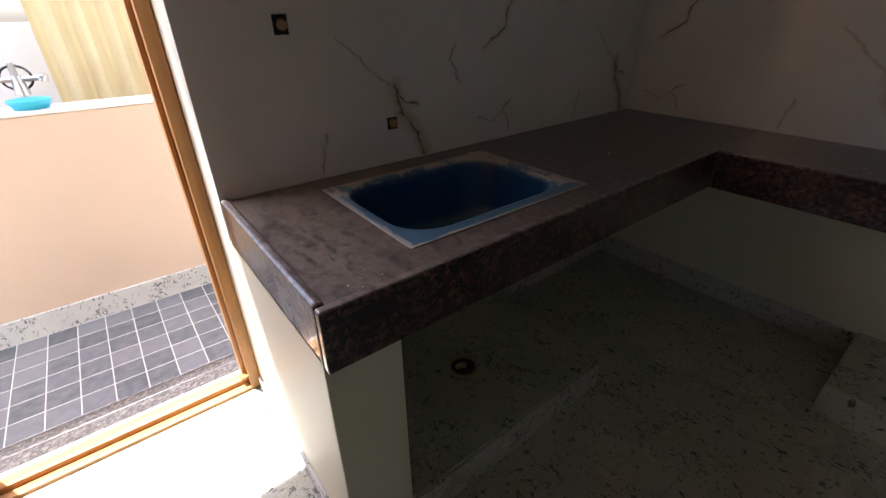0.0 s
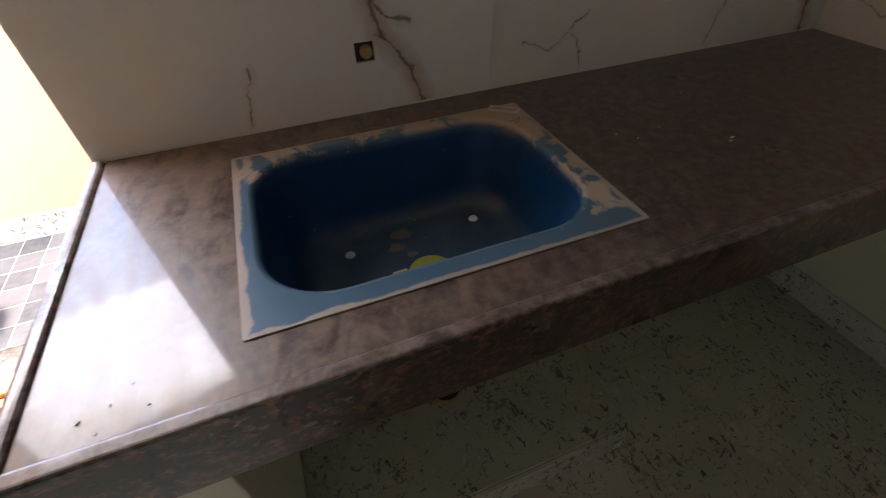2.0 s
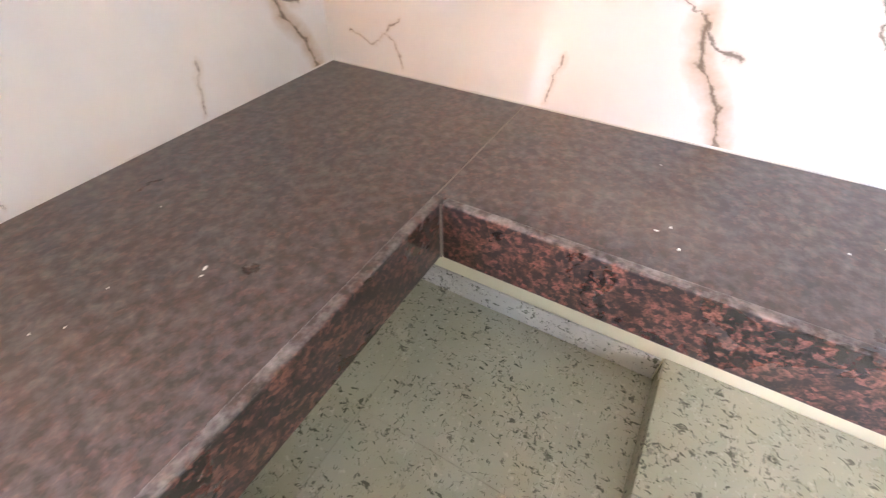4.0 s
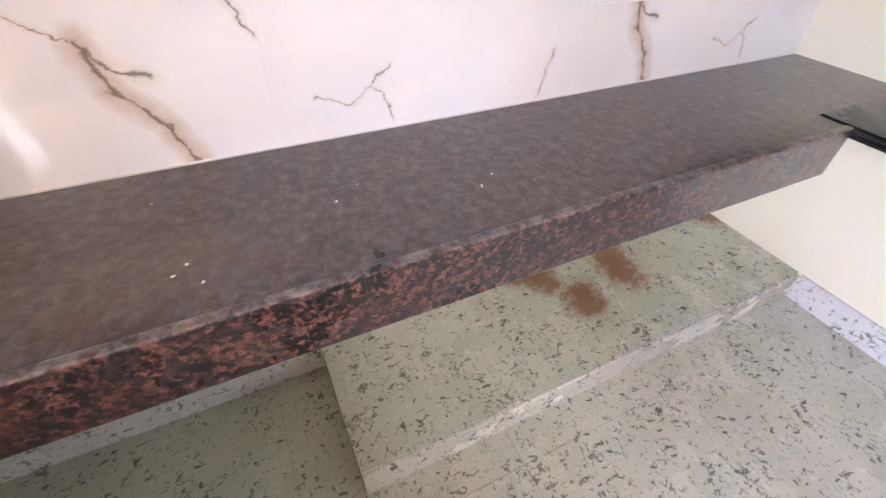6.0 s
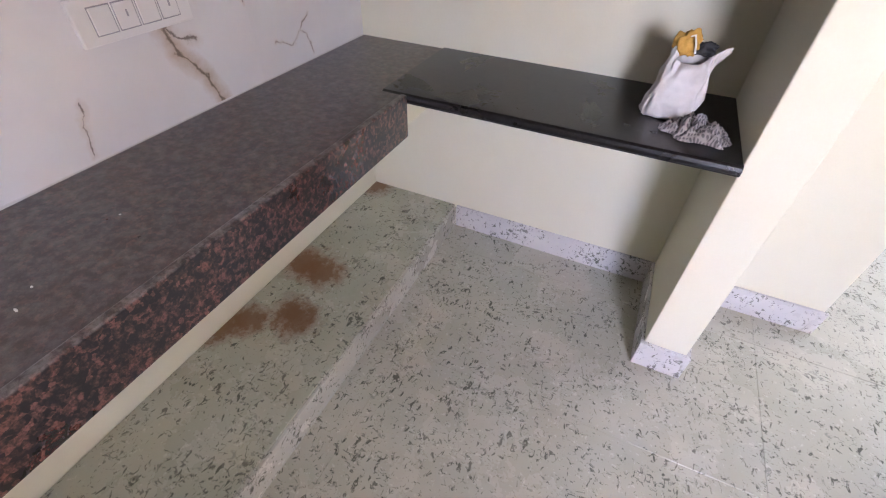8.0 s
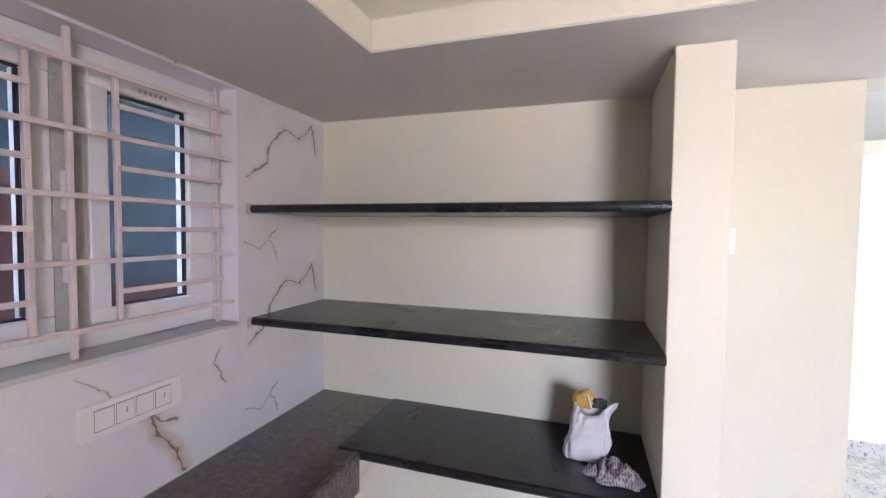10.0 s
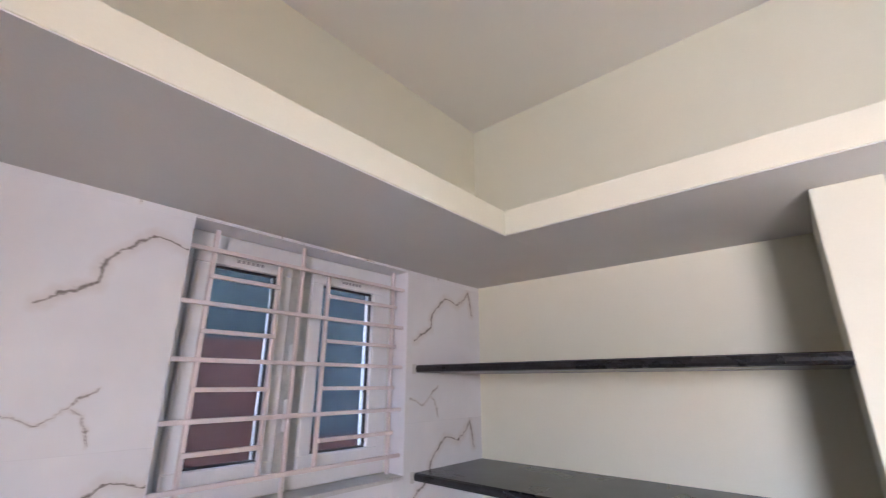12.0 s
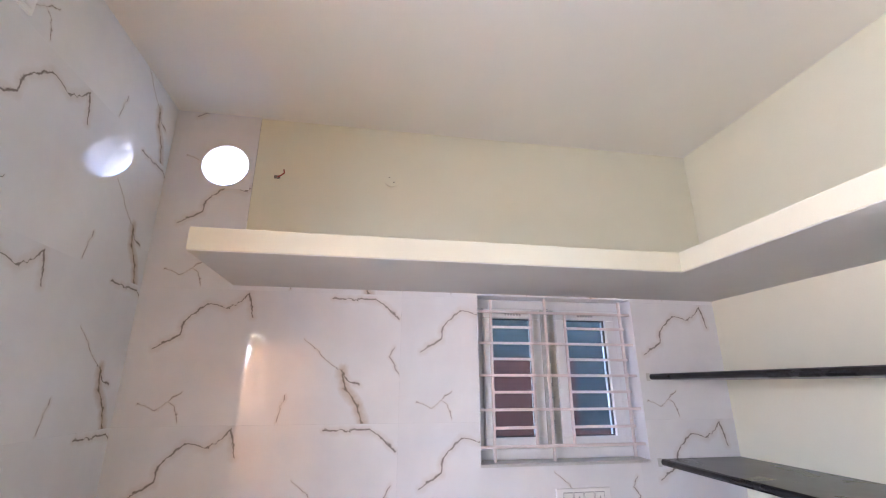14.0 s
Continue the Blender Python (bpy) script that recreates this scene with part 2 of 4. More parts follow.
def speckled(name, c1, c2, stains=(), dirt=0.25):
    """Polished vitrified tile with scattered dark flakes."""
    m, nt, b = mat(name)
    p = world_coords(nt)
    cloud = noise_tex(nt, p, 5.0, 5)
    c = ramp(nt, cloud, [(0.3, c1), (0.7, c2)])
    clump = noise_tex(nt, p, 9.0, 3)
    for sx, sy, sc, th, dark, seed in ((1.0, 0.6, 62.0, 0.595, (0.06, 0.068, 0.055), 0.0), (0.55, 1.0, 88.0, 0.61, (0.12, 0.13, 0.11), 7.3), (0.8, 1.0, 34.0, 0.66, (0.26, 0.27, 0.235), 2.9)):
        q = vec(nt, "ADD", vec(nt, "MULTIPLY", p, (sx, sy, 0.6)).outputs[0], (seed, seed, seed)).outputs[0]
        fl = noise_tex(nt, q, sc, 2.5, 0.6, 0.8)
        f = val(nt, "ADD", fl, val(nt, "MULTIPLY_ADD", clump, 0.26, -0.13))
        c = mix(nt, val(nt, "MULTIPLY", ramp(nt, f, [(th, 0.0), (th + 0.08, 1.0)]), 0.85), c, dark)
    pale = noise_tex(nt, vec(nt, "ADD", p, (3.1, 1.7, 0.4)).outputs[0], 55.0, 3, 0.6, 0.5)
    c = mix(nt, ramp(nt, pale, [(0.62, 0.0), (0.70, 0.55)]), c, (0.66, 0.65, 0.58))
    film = noise_tex(nt, p, 2.2, 6, 0.65)
    c = mix(nt, val(nt, "MULTIPLY", ramp(nt, film, [(0.4, 0.0), (0.75, 1.0)]), dirt), c, (0.44, 0.38, 0.29))
    rough = val(nt, "MULTIPLY_ADD", film, 0.25, 0.14)
    edge = noise_tex(nt, p, 26.0, 5, 0.7)
    for sx, sy, rx, ry in stains:
        d = vec(nt, "LENGTH", vec(nt, "MULTIPLY", vec(nt, "SUBTRACT", p, (sx, sy, 0.0)).outputs[0], (1 / rx, 1 / ry, 0.0)).outputs[0]).outputs["Value"]
        s = ramp(nt, val(nt, "ADD", d, val(nt, "MULTIPLY_ADD", edge, 1.4, -0.7)), [(0.4, 0.92), (1.1, 0.0)])
        c = mix(nt, s, c, (0.19, 0.10, 0.045))
        rough = val(nt, "MAXIMUM", rough, val(nt, "MULTIPLY", s, 0.9))
    lk(nt, c, b.inputs["Base Color"])
    lk(nt, rough, b.inputs["Roughness"])
    return m


def wood(name, c1, c2, axis=(1.0, 1.0, 0.08)):
    m, nt, b = mat(name)
    p = vec(nt, "MULTIPLY", coords(nt), axis).outputs[0]
    g = noise_tex(nt, p, 28.0, 6, 0.6, 1.2)
    g2 = noise_tex(nt, p, 160.0, 3)
    f = val(nt, "MULTIPLY_ADD", g2, 0.3, val(nt, "MULTIPLY", g, 0.7))
    lk(nt, ramp(nt, f, [(0.32, c1), (0.68, c2)]), b.inputs["Base Color"])
    lk(nt, val(nt, "MULTIPLY_ADD", g, 0.2, 0.25), b.inputs["Roughness"])
    bump(nt, b, f, 0.08, 0.001)
    return m


MARBLE = marble_tile()
GRANITE = granite("brown_granite", (0.010, 0.009, 0.011), (0.055, 0.028, 0.025), (0.21, 0.09, 0.068), 0.6, True, 0.5)
BLACK_GRANITE = granite("black_granite", (0.010, 0.009, 0.010), (0.013, 0.012, 0.013), (0.018, 0.016, 0.017), 0.12, False, 0.1)
THRESHOLD = granite("threshold_granite", (0.055, 0.05, 0.049), (0.085, 0.077, 0.074), (0.13, 0.116, 0.108), 0.0)
FLOOR = speckled("speckled_floor_tile", (0.42, 0.42, 0.345), (0.50, 0.495, 0.42))
PLINTH = speckled("speckled_plinth_tile", (0.40, 0.41, 0.325), (0.48, 0.485, 0.395),
                  stains=((-0.14, -2.31, 0.13, 0.11), (-0.05, -2.32, 0.12, 0.12), (-0.21, -2.08, 0.10, 0.11), (-0.16, -2.10, 0.09, 0.09), (-0.05, -2.0, 0.12, 0.09), (0.0, -1.94, 0.08, 0.12), (-0.02, -2.93, 0.10, 0.10)))
PLINTH_FACE = speckled("speckled_plinth_face", (0.47, 0.465, 0.41), (0.55, 0.54, 0.48))
SKIRT = speckled("speckled_skirting", (0.56, 0.55, 0.55), (0.64, 0.63, 0.62), dirt=0.1)
CREAM = simple("cream_wall_paint", (0.715, 0.69, 0.535), (0.765, 0.74, 0.59), 2.5, 0.5, 220, 0.06, rvar=0.15)
CEIL = simple("ceiling_distemper", (0.77, 0.74, 0.665), (0.82, 0.79, 0.715), 2.0, 0.75, 180, 0.08)
SOFFIT = simple("soffit_grey_white", (0.66, 0.635, 0.59), (0.72, 0.695, 0.65), 3.0, 0.8, 180, 0.1)
PEACH = simple("peach_outdoor_paint", (0.60, 0.455, 0.35), (0.67, 0.51, 0.395), 2.0, 0.8, 150, 0.15)
WHITE_OUT = simple("white_outdoor_paint", (0.74, 0.73, 0.70), (0.82, 0.81, 0.78), 3.0, 0.8, 150, 0.12)
RED_OUT = simple("brick_red_paint", (0.055, 0.016, 0.012), (0.08, 0.025, 0.018), 4.0, 0.8, 120, 0.2)
BLUE_OUT = simple("grey_blue_paint", (0.022, 0.036, 0.044), (0.034, 0.052, 0.062), 3.0, 0.8, 120, 0.2)
REVEAL = simple("white_reveal_paint", (0.76, 0.75, 0.77), (0.82, 0.81, 0.83), 4, 0.6, 160, 0.08)
JOINT = simple("dull_joint", (0.20, 0.17, 0.15), (0.28, 0.24, 0.21), 40, 0.8, 200, 0.2)
PLASTIC = simple("white_switch_plastic", (0.78, 0.77, 0.75), (0.82, 0.81, 0.79), 10, 0.3, 200, 0.02)
UPVC = simple("white_upvc", (0.74, 0.74, 0.74), (0.82, 0.82, 0.81), 14, 0.35, 160, 0.04)
FILM_GREY = simple("grey_protective_film", (0.36, 0.37, 0.35), (0.55, 0.55, 0.52), 22, 0.4, 120, 0.15)
BAR = simple("pinkish_white_primer", (0.66, 0.57, 0.55), (0.74, 0.66, 0.63), 18, 0.45, 200, 0.1)
# black for rubber and dark parts, also painted in as the shade of holes
BLACK_AND_HOLE_SHADE = simple("black_rubber_and_hole_shade", (0.012, 0.012, 0.014), (0.02, 0.02, 0.022), 20, 0.6, 200, 0.05)
PIPE = simple("ochre_pipe_plug", (0.36, 0.24, 0.12), (0.48, 0.34, 0.18), 60, 0.7, 250, 0.3)
CEMENT = simple("raw_cement", (0.14, 0.125, 0.11), (0.22, 0.20, 0.175), 30, 0.9, 200, 0.4)
GROUT = simple("pale_grout", (0.50, 0.49, 0.46), (0.62, 0.60, 0.57), 25, 0.9, 200, 0.3)
RED_WIRE = simple("red_cable", (0.22, 0.03, 0.02), (0.32, 0.05, 0.03), 60, 0.4, 200, 0.02)
TEAK = wood("varnished_teak", (0.39, 0.18, 0.05), (0.55, 0.29, 0.10))
TEAK_X = wood("varnished_teak_cross_grain", (0.39, 0.18, 0.05), (0.55, 0.29, 0.10), (0.08, 1.0, 1.0))
STEEL = simple("brushed_steel", (0.50, 0.50, 0.50), (0.62, 0.62, 0.62), 14, 0.3, 200, 0.03, metal=1.0)
BRASS = simple("dull_brass", (0.42, 0.28, 0.10), (0.55, 0.38, 0.15), 20, 0.35, 200, 0.03, metal=1.0)
HOSE = simple("blue_hose_plastic", (0.03, 0.19, 0.34), (0.06, 0.27, 0.43), 20, 0.35, 200, 0.05)
BASIN = simple("cyan_plastic", (0.02, 0.36, 0.50), (0.04, 0.44, 0.58), 20, 0.35, 200, 0.05)
BAG = simple("white_plastic_sack", (0.56, 0.54, 0.53), (0.68, 0.66, 0.65), 30, 0.45, 70, 0.8)
YELLOW_SHEET = simple("cream_corrugated_sheet", (0.62, 0.52, 0.30), (0.70, 0.60, 0.36), 6, 0.6, 150, 0.1)
DRAIN = simple("lime_drain_cover", (0.30, 0.34, 0.06), (0.40, 0.43, 0.10), 40, 0.5, 200, 0.15)
STICKER = simple("dirty_sticker", (0.50, 0.42, 0.40), (0.62, 0.55, 0.52), 80, 0.6, 300, 0.1)
INK = simple("red_brown_ink", (0.22, 0.08, 0.06), (0.28, 0.11, 0.08), 80, 0.6, 300, 0.02)
GREY_INK = simple("grey_ink", (0.30, 0.30, 0.32), (0.38, 0.38, 0.40), 80, 0.6, 300, 0.02)
SOIL = simple("dry_earth", (0.24, 0.18, 0.12), (0.34, 0.27, 0.19), 0.6, 0.95, 14, 0.5)
CRUMB = simple("plaster_crumb", (0.66, 0.64, 0.60), (0.76, 0.74, 0.70), 80, 0.9, 300, 0.3)


def slate_tile():
    m, nt, b = mat("grey_anti_skid_tile")
    p = world_coords(nt)
    info = nt.nodes.new("ShaderNodeObjectInfo")
    tone = ramp(nt, info.outputs["Random"], [(0.0, (0.075, 0.082, 0.092)), (0.5, (0.125, 0.13, 0.14)), (1.0, (0.20, 0.20, 0.21))])
    n = noise_tex(nt, p, 22.0, 6, 0.65)
    c = mix(nt, ramp(nt, n, [(0.35, 0.0), (0.75, 0.6)]), tone, (0.25, 0.247, 0.245))
    lk(nt, c, b.inputs["Base Color"])
    b.inputs["Roughness"].default_value = 0.55
    bump(nt, b, n, 0.3, 0.002)
    return m


SLATE = slate_tile()


def sink_film():
    m, nt, b = mat("blue_film_on_steel")
    p = world_coords(nt)
    sep = nt.nodes.new("ShaderNodeSeparateXYZ")
    lk(nt, p, sep.inputs[0])
    n = noise_tex(nt, p, 11.0, 6, 0.65, 0.6)
    n2 = noise_tex(nt, p, 60.0, 4, 0.7)
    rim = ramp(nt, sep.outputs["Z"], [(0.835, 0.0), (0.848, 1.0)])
    # film colour goes by height: deep blue in the bowl, paler on the rim
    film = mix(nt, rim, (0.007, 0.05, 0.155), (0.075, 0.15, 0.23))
    # cement dust and peeled film along the rim, thicker to the back and the inner end
    bias = val(nt, "ADD", val(nt, "MULTIPLY", val(nt, "ADD", sep.outputs["Y"], 0.32), 0.55), val(nt, "MULTIPLY", val(nt, "ADD", sep.outputs["X"], 1.38), 0.35))
    peel = val(nt, "MULTIPLY", ramp(nt, val(nt, "ADD", n, bias), [(0.555, 0.0), (0.60, 1.0)]), rim)
    ex = val(nt, "DIVIDE", val(nt, "ABSOLUTE", val(nt, "ADD", sep.outputs["X"], 1.386)), 0.306)
    ey = val(nt, "DIVIDE", val(nt, "ABSOLUTE", val(nt, "ADD", sep.outputs["Y"], 0.3155)), 0.2245)
    border = ramp(nt, val(nt, "ADD", val(nt, "MAXIMUM", ex, ey), val(nt, "MULTIPLY_ADD", n, 0.12, -0.06)), [(0.96, 0.0), (0.972, 0.85)])
    peel = val(nt, "MAXIMUM", peel, val(nt, "MULTIPLY", border, rim))
    c = mix(nt, peel, film, (0.44, 0.37, 0.30))
    low = ramp(nt, sep.outputs["Z"], [(0.655, 1.0), (0.685, 0.0)])
    c = mix(nt, val(nt, "MULTIPLY", low, ramp(nt, n, [(0.3, 0.25), (0.7, 0.8)])), c, (0.085, 0.125, 0.145))
    specks = val(nt, "MULTIPLY", ramp(nt, n2, [(0.66, 0.0), (0.70, 0.6)]), 0.8)
    c = mix(nt, specks, c, (0.34, 0.36, 0.36))
    lk(nt, c, b.inputs["Base Color"])
    lk(nt, val(nt, "MULTIPLY_ADD", peel, 0.3, val(nt, "MULTIPLY_ADD", n, 0.2, 0.22)), b.inputs["Roughness"])
    bump(nt, b, n2, 0.12, 0.001)
    return m


SINK = sink_film()


def pane_glass():
    m, nt, b = mat("rain_textured_glass")
    p = world_coords(nt)
    b.inputs["Base Color"].default_value = (0.55, 0.66, 0.72, 1)
    b.inputs["Transmission Weight"].default_value = 1.0
    b.inputs["IOR"].default_value = 1.2
    n = noise_tex(nt, vec(nt, "MULTIPLY", p, (1.0, 1.0, 0.35)).outputs[0], 55.0, 3, 0.6, 1.0)
    lk(nt, ramp(nt, n, [(0.3, 0.1), (0.7, 0.16)]), b.inputs["Roughness"])
    return m


GLASS = pane_glass()


def checked_cloth():
    m, nt, b = mat("faded_checked_cotton")
    p = coords(nt)
    w1 = nd(nt, "ShaderNodeTexWave", Scale=38.0, Distortion=6.0)
    w2 = nd(nt, "ShaderNodeTexWave", Scale=33.0, Distortion=6.0)
    w2.bands_direction = "Y"
    lk(nt, p, w1.inputs[0]), lk(nt, p, w2.inputs[0])
    f = val(nt, "MULTIPLY", w1.outputs["Fac"], w2.outputs["Fac"])
    lk(nt, ramp(nt, f, [(0.08, (0.62, 0.57, 0.55)), (0.5, (0.27, 0.25, 0.255))]), b.inputs["Base Color"])
    b.inputs["Roughness"].default_value = 0.9
    bump(nt, b, noise_tex(nt, p, 240.0, 3), 0.3, 0.001)
    return m


CLOTH = checked_cloth()

# ---- mesh helpers ----


def mesh_of(name, bm, material, smooth=False):
    me = bpy.data.meshes.new(name)
    bmesh.ops.recalc_face_normals(bm, faces=bm.faces)
    for f in bm.faces:
        f.smooth = smooth
    bm.to_mesh(me)
    bm.free()
    me.materials.append(material)
    return me


def add_box(bm, lo, hi, bevel=0.0, seg=2):
    r = bmesh.ops.create_cube(bm, size=1.0)
    for v in r["verts"]:
        v.co = Vector([lo[i] + (v.co[i] + 0.5) * (hi[i] - lo[i]) for i in range(3)])
    if bevel:
        es = list({e for v in r["verts"] for e in v.link_edges})
        bmesh.ops.bevel(bm, geom=es, offset=bevel, segments=seg, affect="EDGES", profile=0.5)
    return bm


def boxes(*list_of, bevel=0.0, seg=2):
    bm = bmesh.new()
    for lo, hi in list_of:
        b2 = bmesh.new()
        add_box(b2, lo, hi, bevel, seg)
        tmp = bpy.data.meshes.new("tmp")
        b2.to_mesh(tmp)
        b2.free()
        bm.from_mesh(tmp)
        bpy.data.meshes.remove(tmp)
    return bm


def cyl(p, q, r0, r1=None, n=20, caps=True):
    bm = bmesh.new()
    p, q = Vector(p), Vector(q)
    m = Matrix.Translation((p + q) / 2) @ (q - p).to_track_quat("Z", "Y").to_matrix().to_4x4()
    bmesh.ops.create_cone(bm, cap_ends=caps, segments=n, radius1=r0, radius2=r0 if r1 is None else r1, depth=(q - p).length, matrix=m)
    return bm


def lathe(profile, centre=(0, 0, 0), n=32, caps=True):
    bm = bmesh.new()
    rings = []
    for r, z in profile:
        rings.append([bm.verts.new((centre[0] + r * math.cos(2 * math.pi * k / n), centre[1] + r * math.sin(2 * math.pi * k / n), centre[2] + z)) for k in range(n)])
    for a, b in zip(rings, rings[1:]):
        for k in range(n):
            bm.faces.new((a[k], a[(k + 1) % n], b[(k + 1) % n], b[k]))
    if caps and profile[0][0] > 1e-5:
        bm.faces.new(rings[0])
    if caps and profile[-1][0] > 1e-5:
        bm.faces.new(rings[-1])
    bmesh.ops.remove_doubles(bm, verts=bm.verts, dist=1e-6)
    return bm


def tube(points, radius, n=10, closed=False):
    """A round tube along points."""
    bm = bmesh.new()
    pts = [Vector(p) for p in points]
    rings = []
    for i, p in enumerate(pts):
        d = (pts[min(i + 1, len(pts) - 1)] - pts[max(i - 1, 0)]).normalized()
        u = d.orthogonal().normalized() if not rings else (last_u - d * last_u.dot(d)).normalized()
        last_u = u
        w = d.cross(u)
        rings.append([bm.verts.new(p + radius * (math.cos(2 * math.pi * k / n) * u + math.sin(2 * math.pi * k / n) * w)) for k in range(n)])
    for a, b in zip(rings, rings[1:]):
        for k in range(n):
            bm.faces.new((a[k], a[(k + 1) % n], b[(k + 1) % n], b[k]))
    bm.faces.new(rings[0]), bm.faces.new(rings[-1])
    return bm


def join(*bms):
    out = bmesh.new()
    for b in bms:
        tmp = bpy.data.meshes.new("tmp")
        b.to_mesh(tmp)
        b.free()
        out.from_mesh(tmp)
        bpy.data.meshes.remove(tmp)
    return out


def thing(name, bm, material, label, category, group="", kind="", smooth=False):
    return tagged(new(name, mesh_of(name, bm, material, smooth)), label, category, group, kind)


def empty(name, loc, label, category, group="", kind=""):
    ob = new(name)
    ob.empty_display_size = 0.05
    ob.location = loc
    bpy.context.view_layer.update()
    return tagged(ob, label, category, group, kind)


def part(name, bm, material, parent, label="", smooth=False):
    ob = new(name, mesh_of(name, bm, material, smooth))
    ob.parent = parent
    ob.matrix_parent_inverse = parent.matrix_world.inverted()
    if label:
        ob["label"] = label
    return ob


def structure(name, bm, material, label, category):
    return thing(name, bm, material, label, category, kind="structure")


def ring_plate(y0, y1, z0, z1, cy, cz, r, x0, x1, n=48):
    """A plate in the y-z plane between x0 and x1 with a round hole through it."""
    bm = bmesh.new()
    rows = []
    for k in range(n):
        a = 2 * math.pi * (k + 0.5) / n
        c, s = math.cos(a), math.sin(a)
        t = min(((y1 if c > 0 else y0) - cy) / c if abs(c) > 1e-6 else 9, ((z1 if s > 0 else z0) - cz) / s if abs(s) > 1e-6 else 9)
        rows.append([bm.verts.new((x, cy + d * c, cz + d * s)) for x, d in ((x0, r), (x0, t), (x1, t), (x1, r))])
    corners = []
    for a, b in zip(rows, rows[1:] + rows[:1]):
        for i in range(4):
            bm.faces.new((a[i], b[i], b[(i + 1) % 4], a[(i + 1) % 4]))
        # square corners between two rays that end on different sides
        pa, pb = a[1].co, b[1].co
        if abs(pa.y - pb.y) > 1e-5 and abs(pa.z - pb.z) > 1e-5:
            yy = y0 if abs(pa.y - y0) < 1e-5 or abs(pb.y - y0) < 1e-5 else y1
            zz = z0 if abs(pa.z - z0) < 1e-5 or abs(pb.z - z0) < 1e-5 else z1
            ca, cb = bm.verts.new((x0, yy, zz)), bm.verts.new((x1, yy, zz))
            bm.faces.new((a[1], ca, b[1])), bm.faces.new((a[2], b[2], cb))
            bm.faces.new((a[1], a[2], cb, ca)), bm.faces.new((ca, cb, b[2], b[1]))
    bmesh.ops.remove_doubles(bm, verts=bm.verts, dist=1e-6)
    return bm


# ---- measures of the place ----
LOW = 0.712         # lower edge of the granite apron
FZ = 0.029          # floor level
PL = 0.147          # top of plinths and skirting
L = 2.965           # sink wall to shelf wall
CEILING = 3.0
LEDGE0, LEDGE1 = 2.075, 2.16
XEND = -1.94        # outer end of the sink counter, and the door reveal
XLEFT = -4.4        # far wall behind the walker
WX0, WX1, WZ0, WZ1 = -2.455, -1.587, 1.264, 2.066   # window opening (y, z)
HY, HZ, HR = -0.272, 2.70, 0.118                    # round vent hole
DOOR_L, DOOR_TOP = -2.76, 2.08
PASS_R, PASS_L, PASS_TOP = -1.955, -2.95, 2.085

# ---- structure ----
structure("ground", boxes(((-300, -300, -0.62), (300, 300, -0.6))), SOIL, "dry brown earth around the house", "ground")
base = structure("floor", boxes(((XLEFT - 0.2, -6.0, -0.25), (0.0, 0.33, FZ - 0.008))), GROUT, "polished pale green floor tiles with dark flakes", "floor")
structure("ceiling", boxes(((XLEFT - 0.2, -6.0, CEILING), (0.25, 0.33, CEILING + 0.12))), CEIL, "smooth off-white painted ceiling", "ceiling")

# window wall: masonry round the window and the vent hole
T0, T1 = 0.008, 0.23
wall = join(
    boxes(((T0, WX1, -0.25), (T1, -0.55, CEILING)), ((T0, -L - 0.2, -0.25), (T1, WX0, CEILING)),
          ((T0, WX0, -0.25), (T1, WX1, WZ0)), ((T0, WX0, WZ1), (T1, WX1, CEILING)), ((T0, -0.55, -0.25), (T1, 0.33, 2.45)), ((T0, 0.0, 2.45), (T1, 0.33, CEILING))),
    ring_plate(-0.55, 0.0, 2.45, CEILING, HY, HZ, HR, T0, T1))
wall_window = structure("wall_window", wall, CREAM, "cream painted wall with marble-look tiles over the counter", "wall")
wall = boxes(((XEND, T0, -0.25), (T0, 0.33, CEILING)), ((XLEFT - 0.2, T0, -0.25), (DOOR_L, 0.33, CEILING)), ((DOOR_L, T0, DOOR_TOP), (XEND, 0.33, CEILING)), ((DOOR_L, 0.2, -0.25), (XEND, 0.33, -0.01)))
wall_sink = structure("wall_sink", wall, CREAM, "cream painted wall with marble-look tiles and a doorway", "wall")
wall = boxes(((PASS_R, -L - 0.2, -0.25), (T0, -L, CEILING)), ((XLEFT - 0.2, -L - 0.2, -0.25), (PASS_L, -L, CEILING)), ((PASS_L, -L - 0.2, PASS_TOP), (PASS_R, -L, CEILING)))
wall_shelf = structure("wall_shelf", wall, CREAM, "cream painted wall with an open passage beside the shelves", "wall")
structure("wall_left", boxes(((XLEFT - 0.2, -6.0, -0.25), (XLEFT, T0, CEILING))), CREAM, "plain cream painted wall", "wall")
structure("wall_far", boxes(((XLEFT, -5.2, -0.25), (T1, -5.0, CEILING))), WHITE_OUT, "pale wall of the next room", "wall")
structure("wall_next_room_side", boxes(((-0.2, -5.0, -0.25), (T1, -L - 0.2, CEILING))), WHITE_OUT, "pale side wall of the next room", "wall")
structure("far_ledge", boxes(((XLEFT, -4.99, 2.05), (-2.3, -4.45, 2.14)), bevel=0.004), CREAM, "cream storage ledge in the next room", "ledge")
wing = structure("wing_wall", boxes(((-1.487, -L + 0.001, -0.02), (-1.35, -2.525, LEDGE0 - 0.003)), bevel=0.004), CREAM, "cream painted wing wall that ends the shelves", "wall")

# storage ledge under the ceiling, in an L
bm = boxes(((-0.575, -L, LEDGE0), (0.004, -0.395, LEDGE1)), ((-3.1, -L, LEDGE0), (-0.575, -2.335, LEDGE1)), bevel=0.003)
structure("storage_ledge", bm, CREAM, "cream painted concrete storage ledge below the ceiling", "ledge")

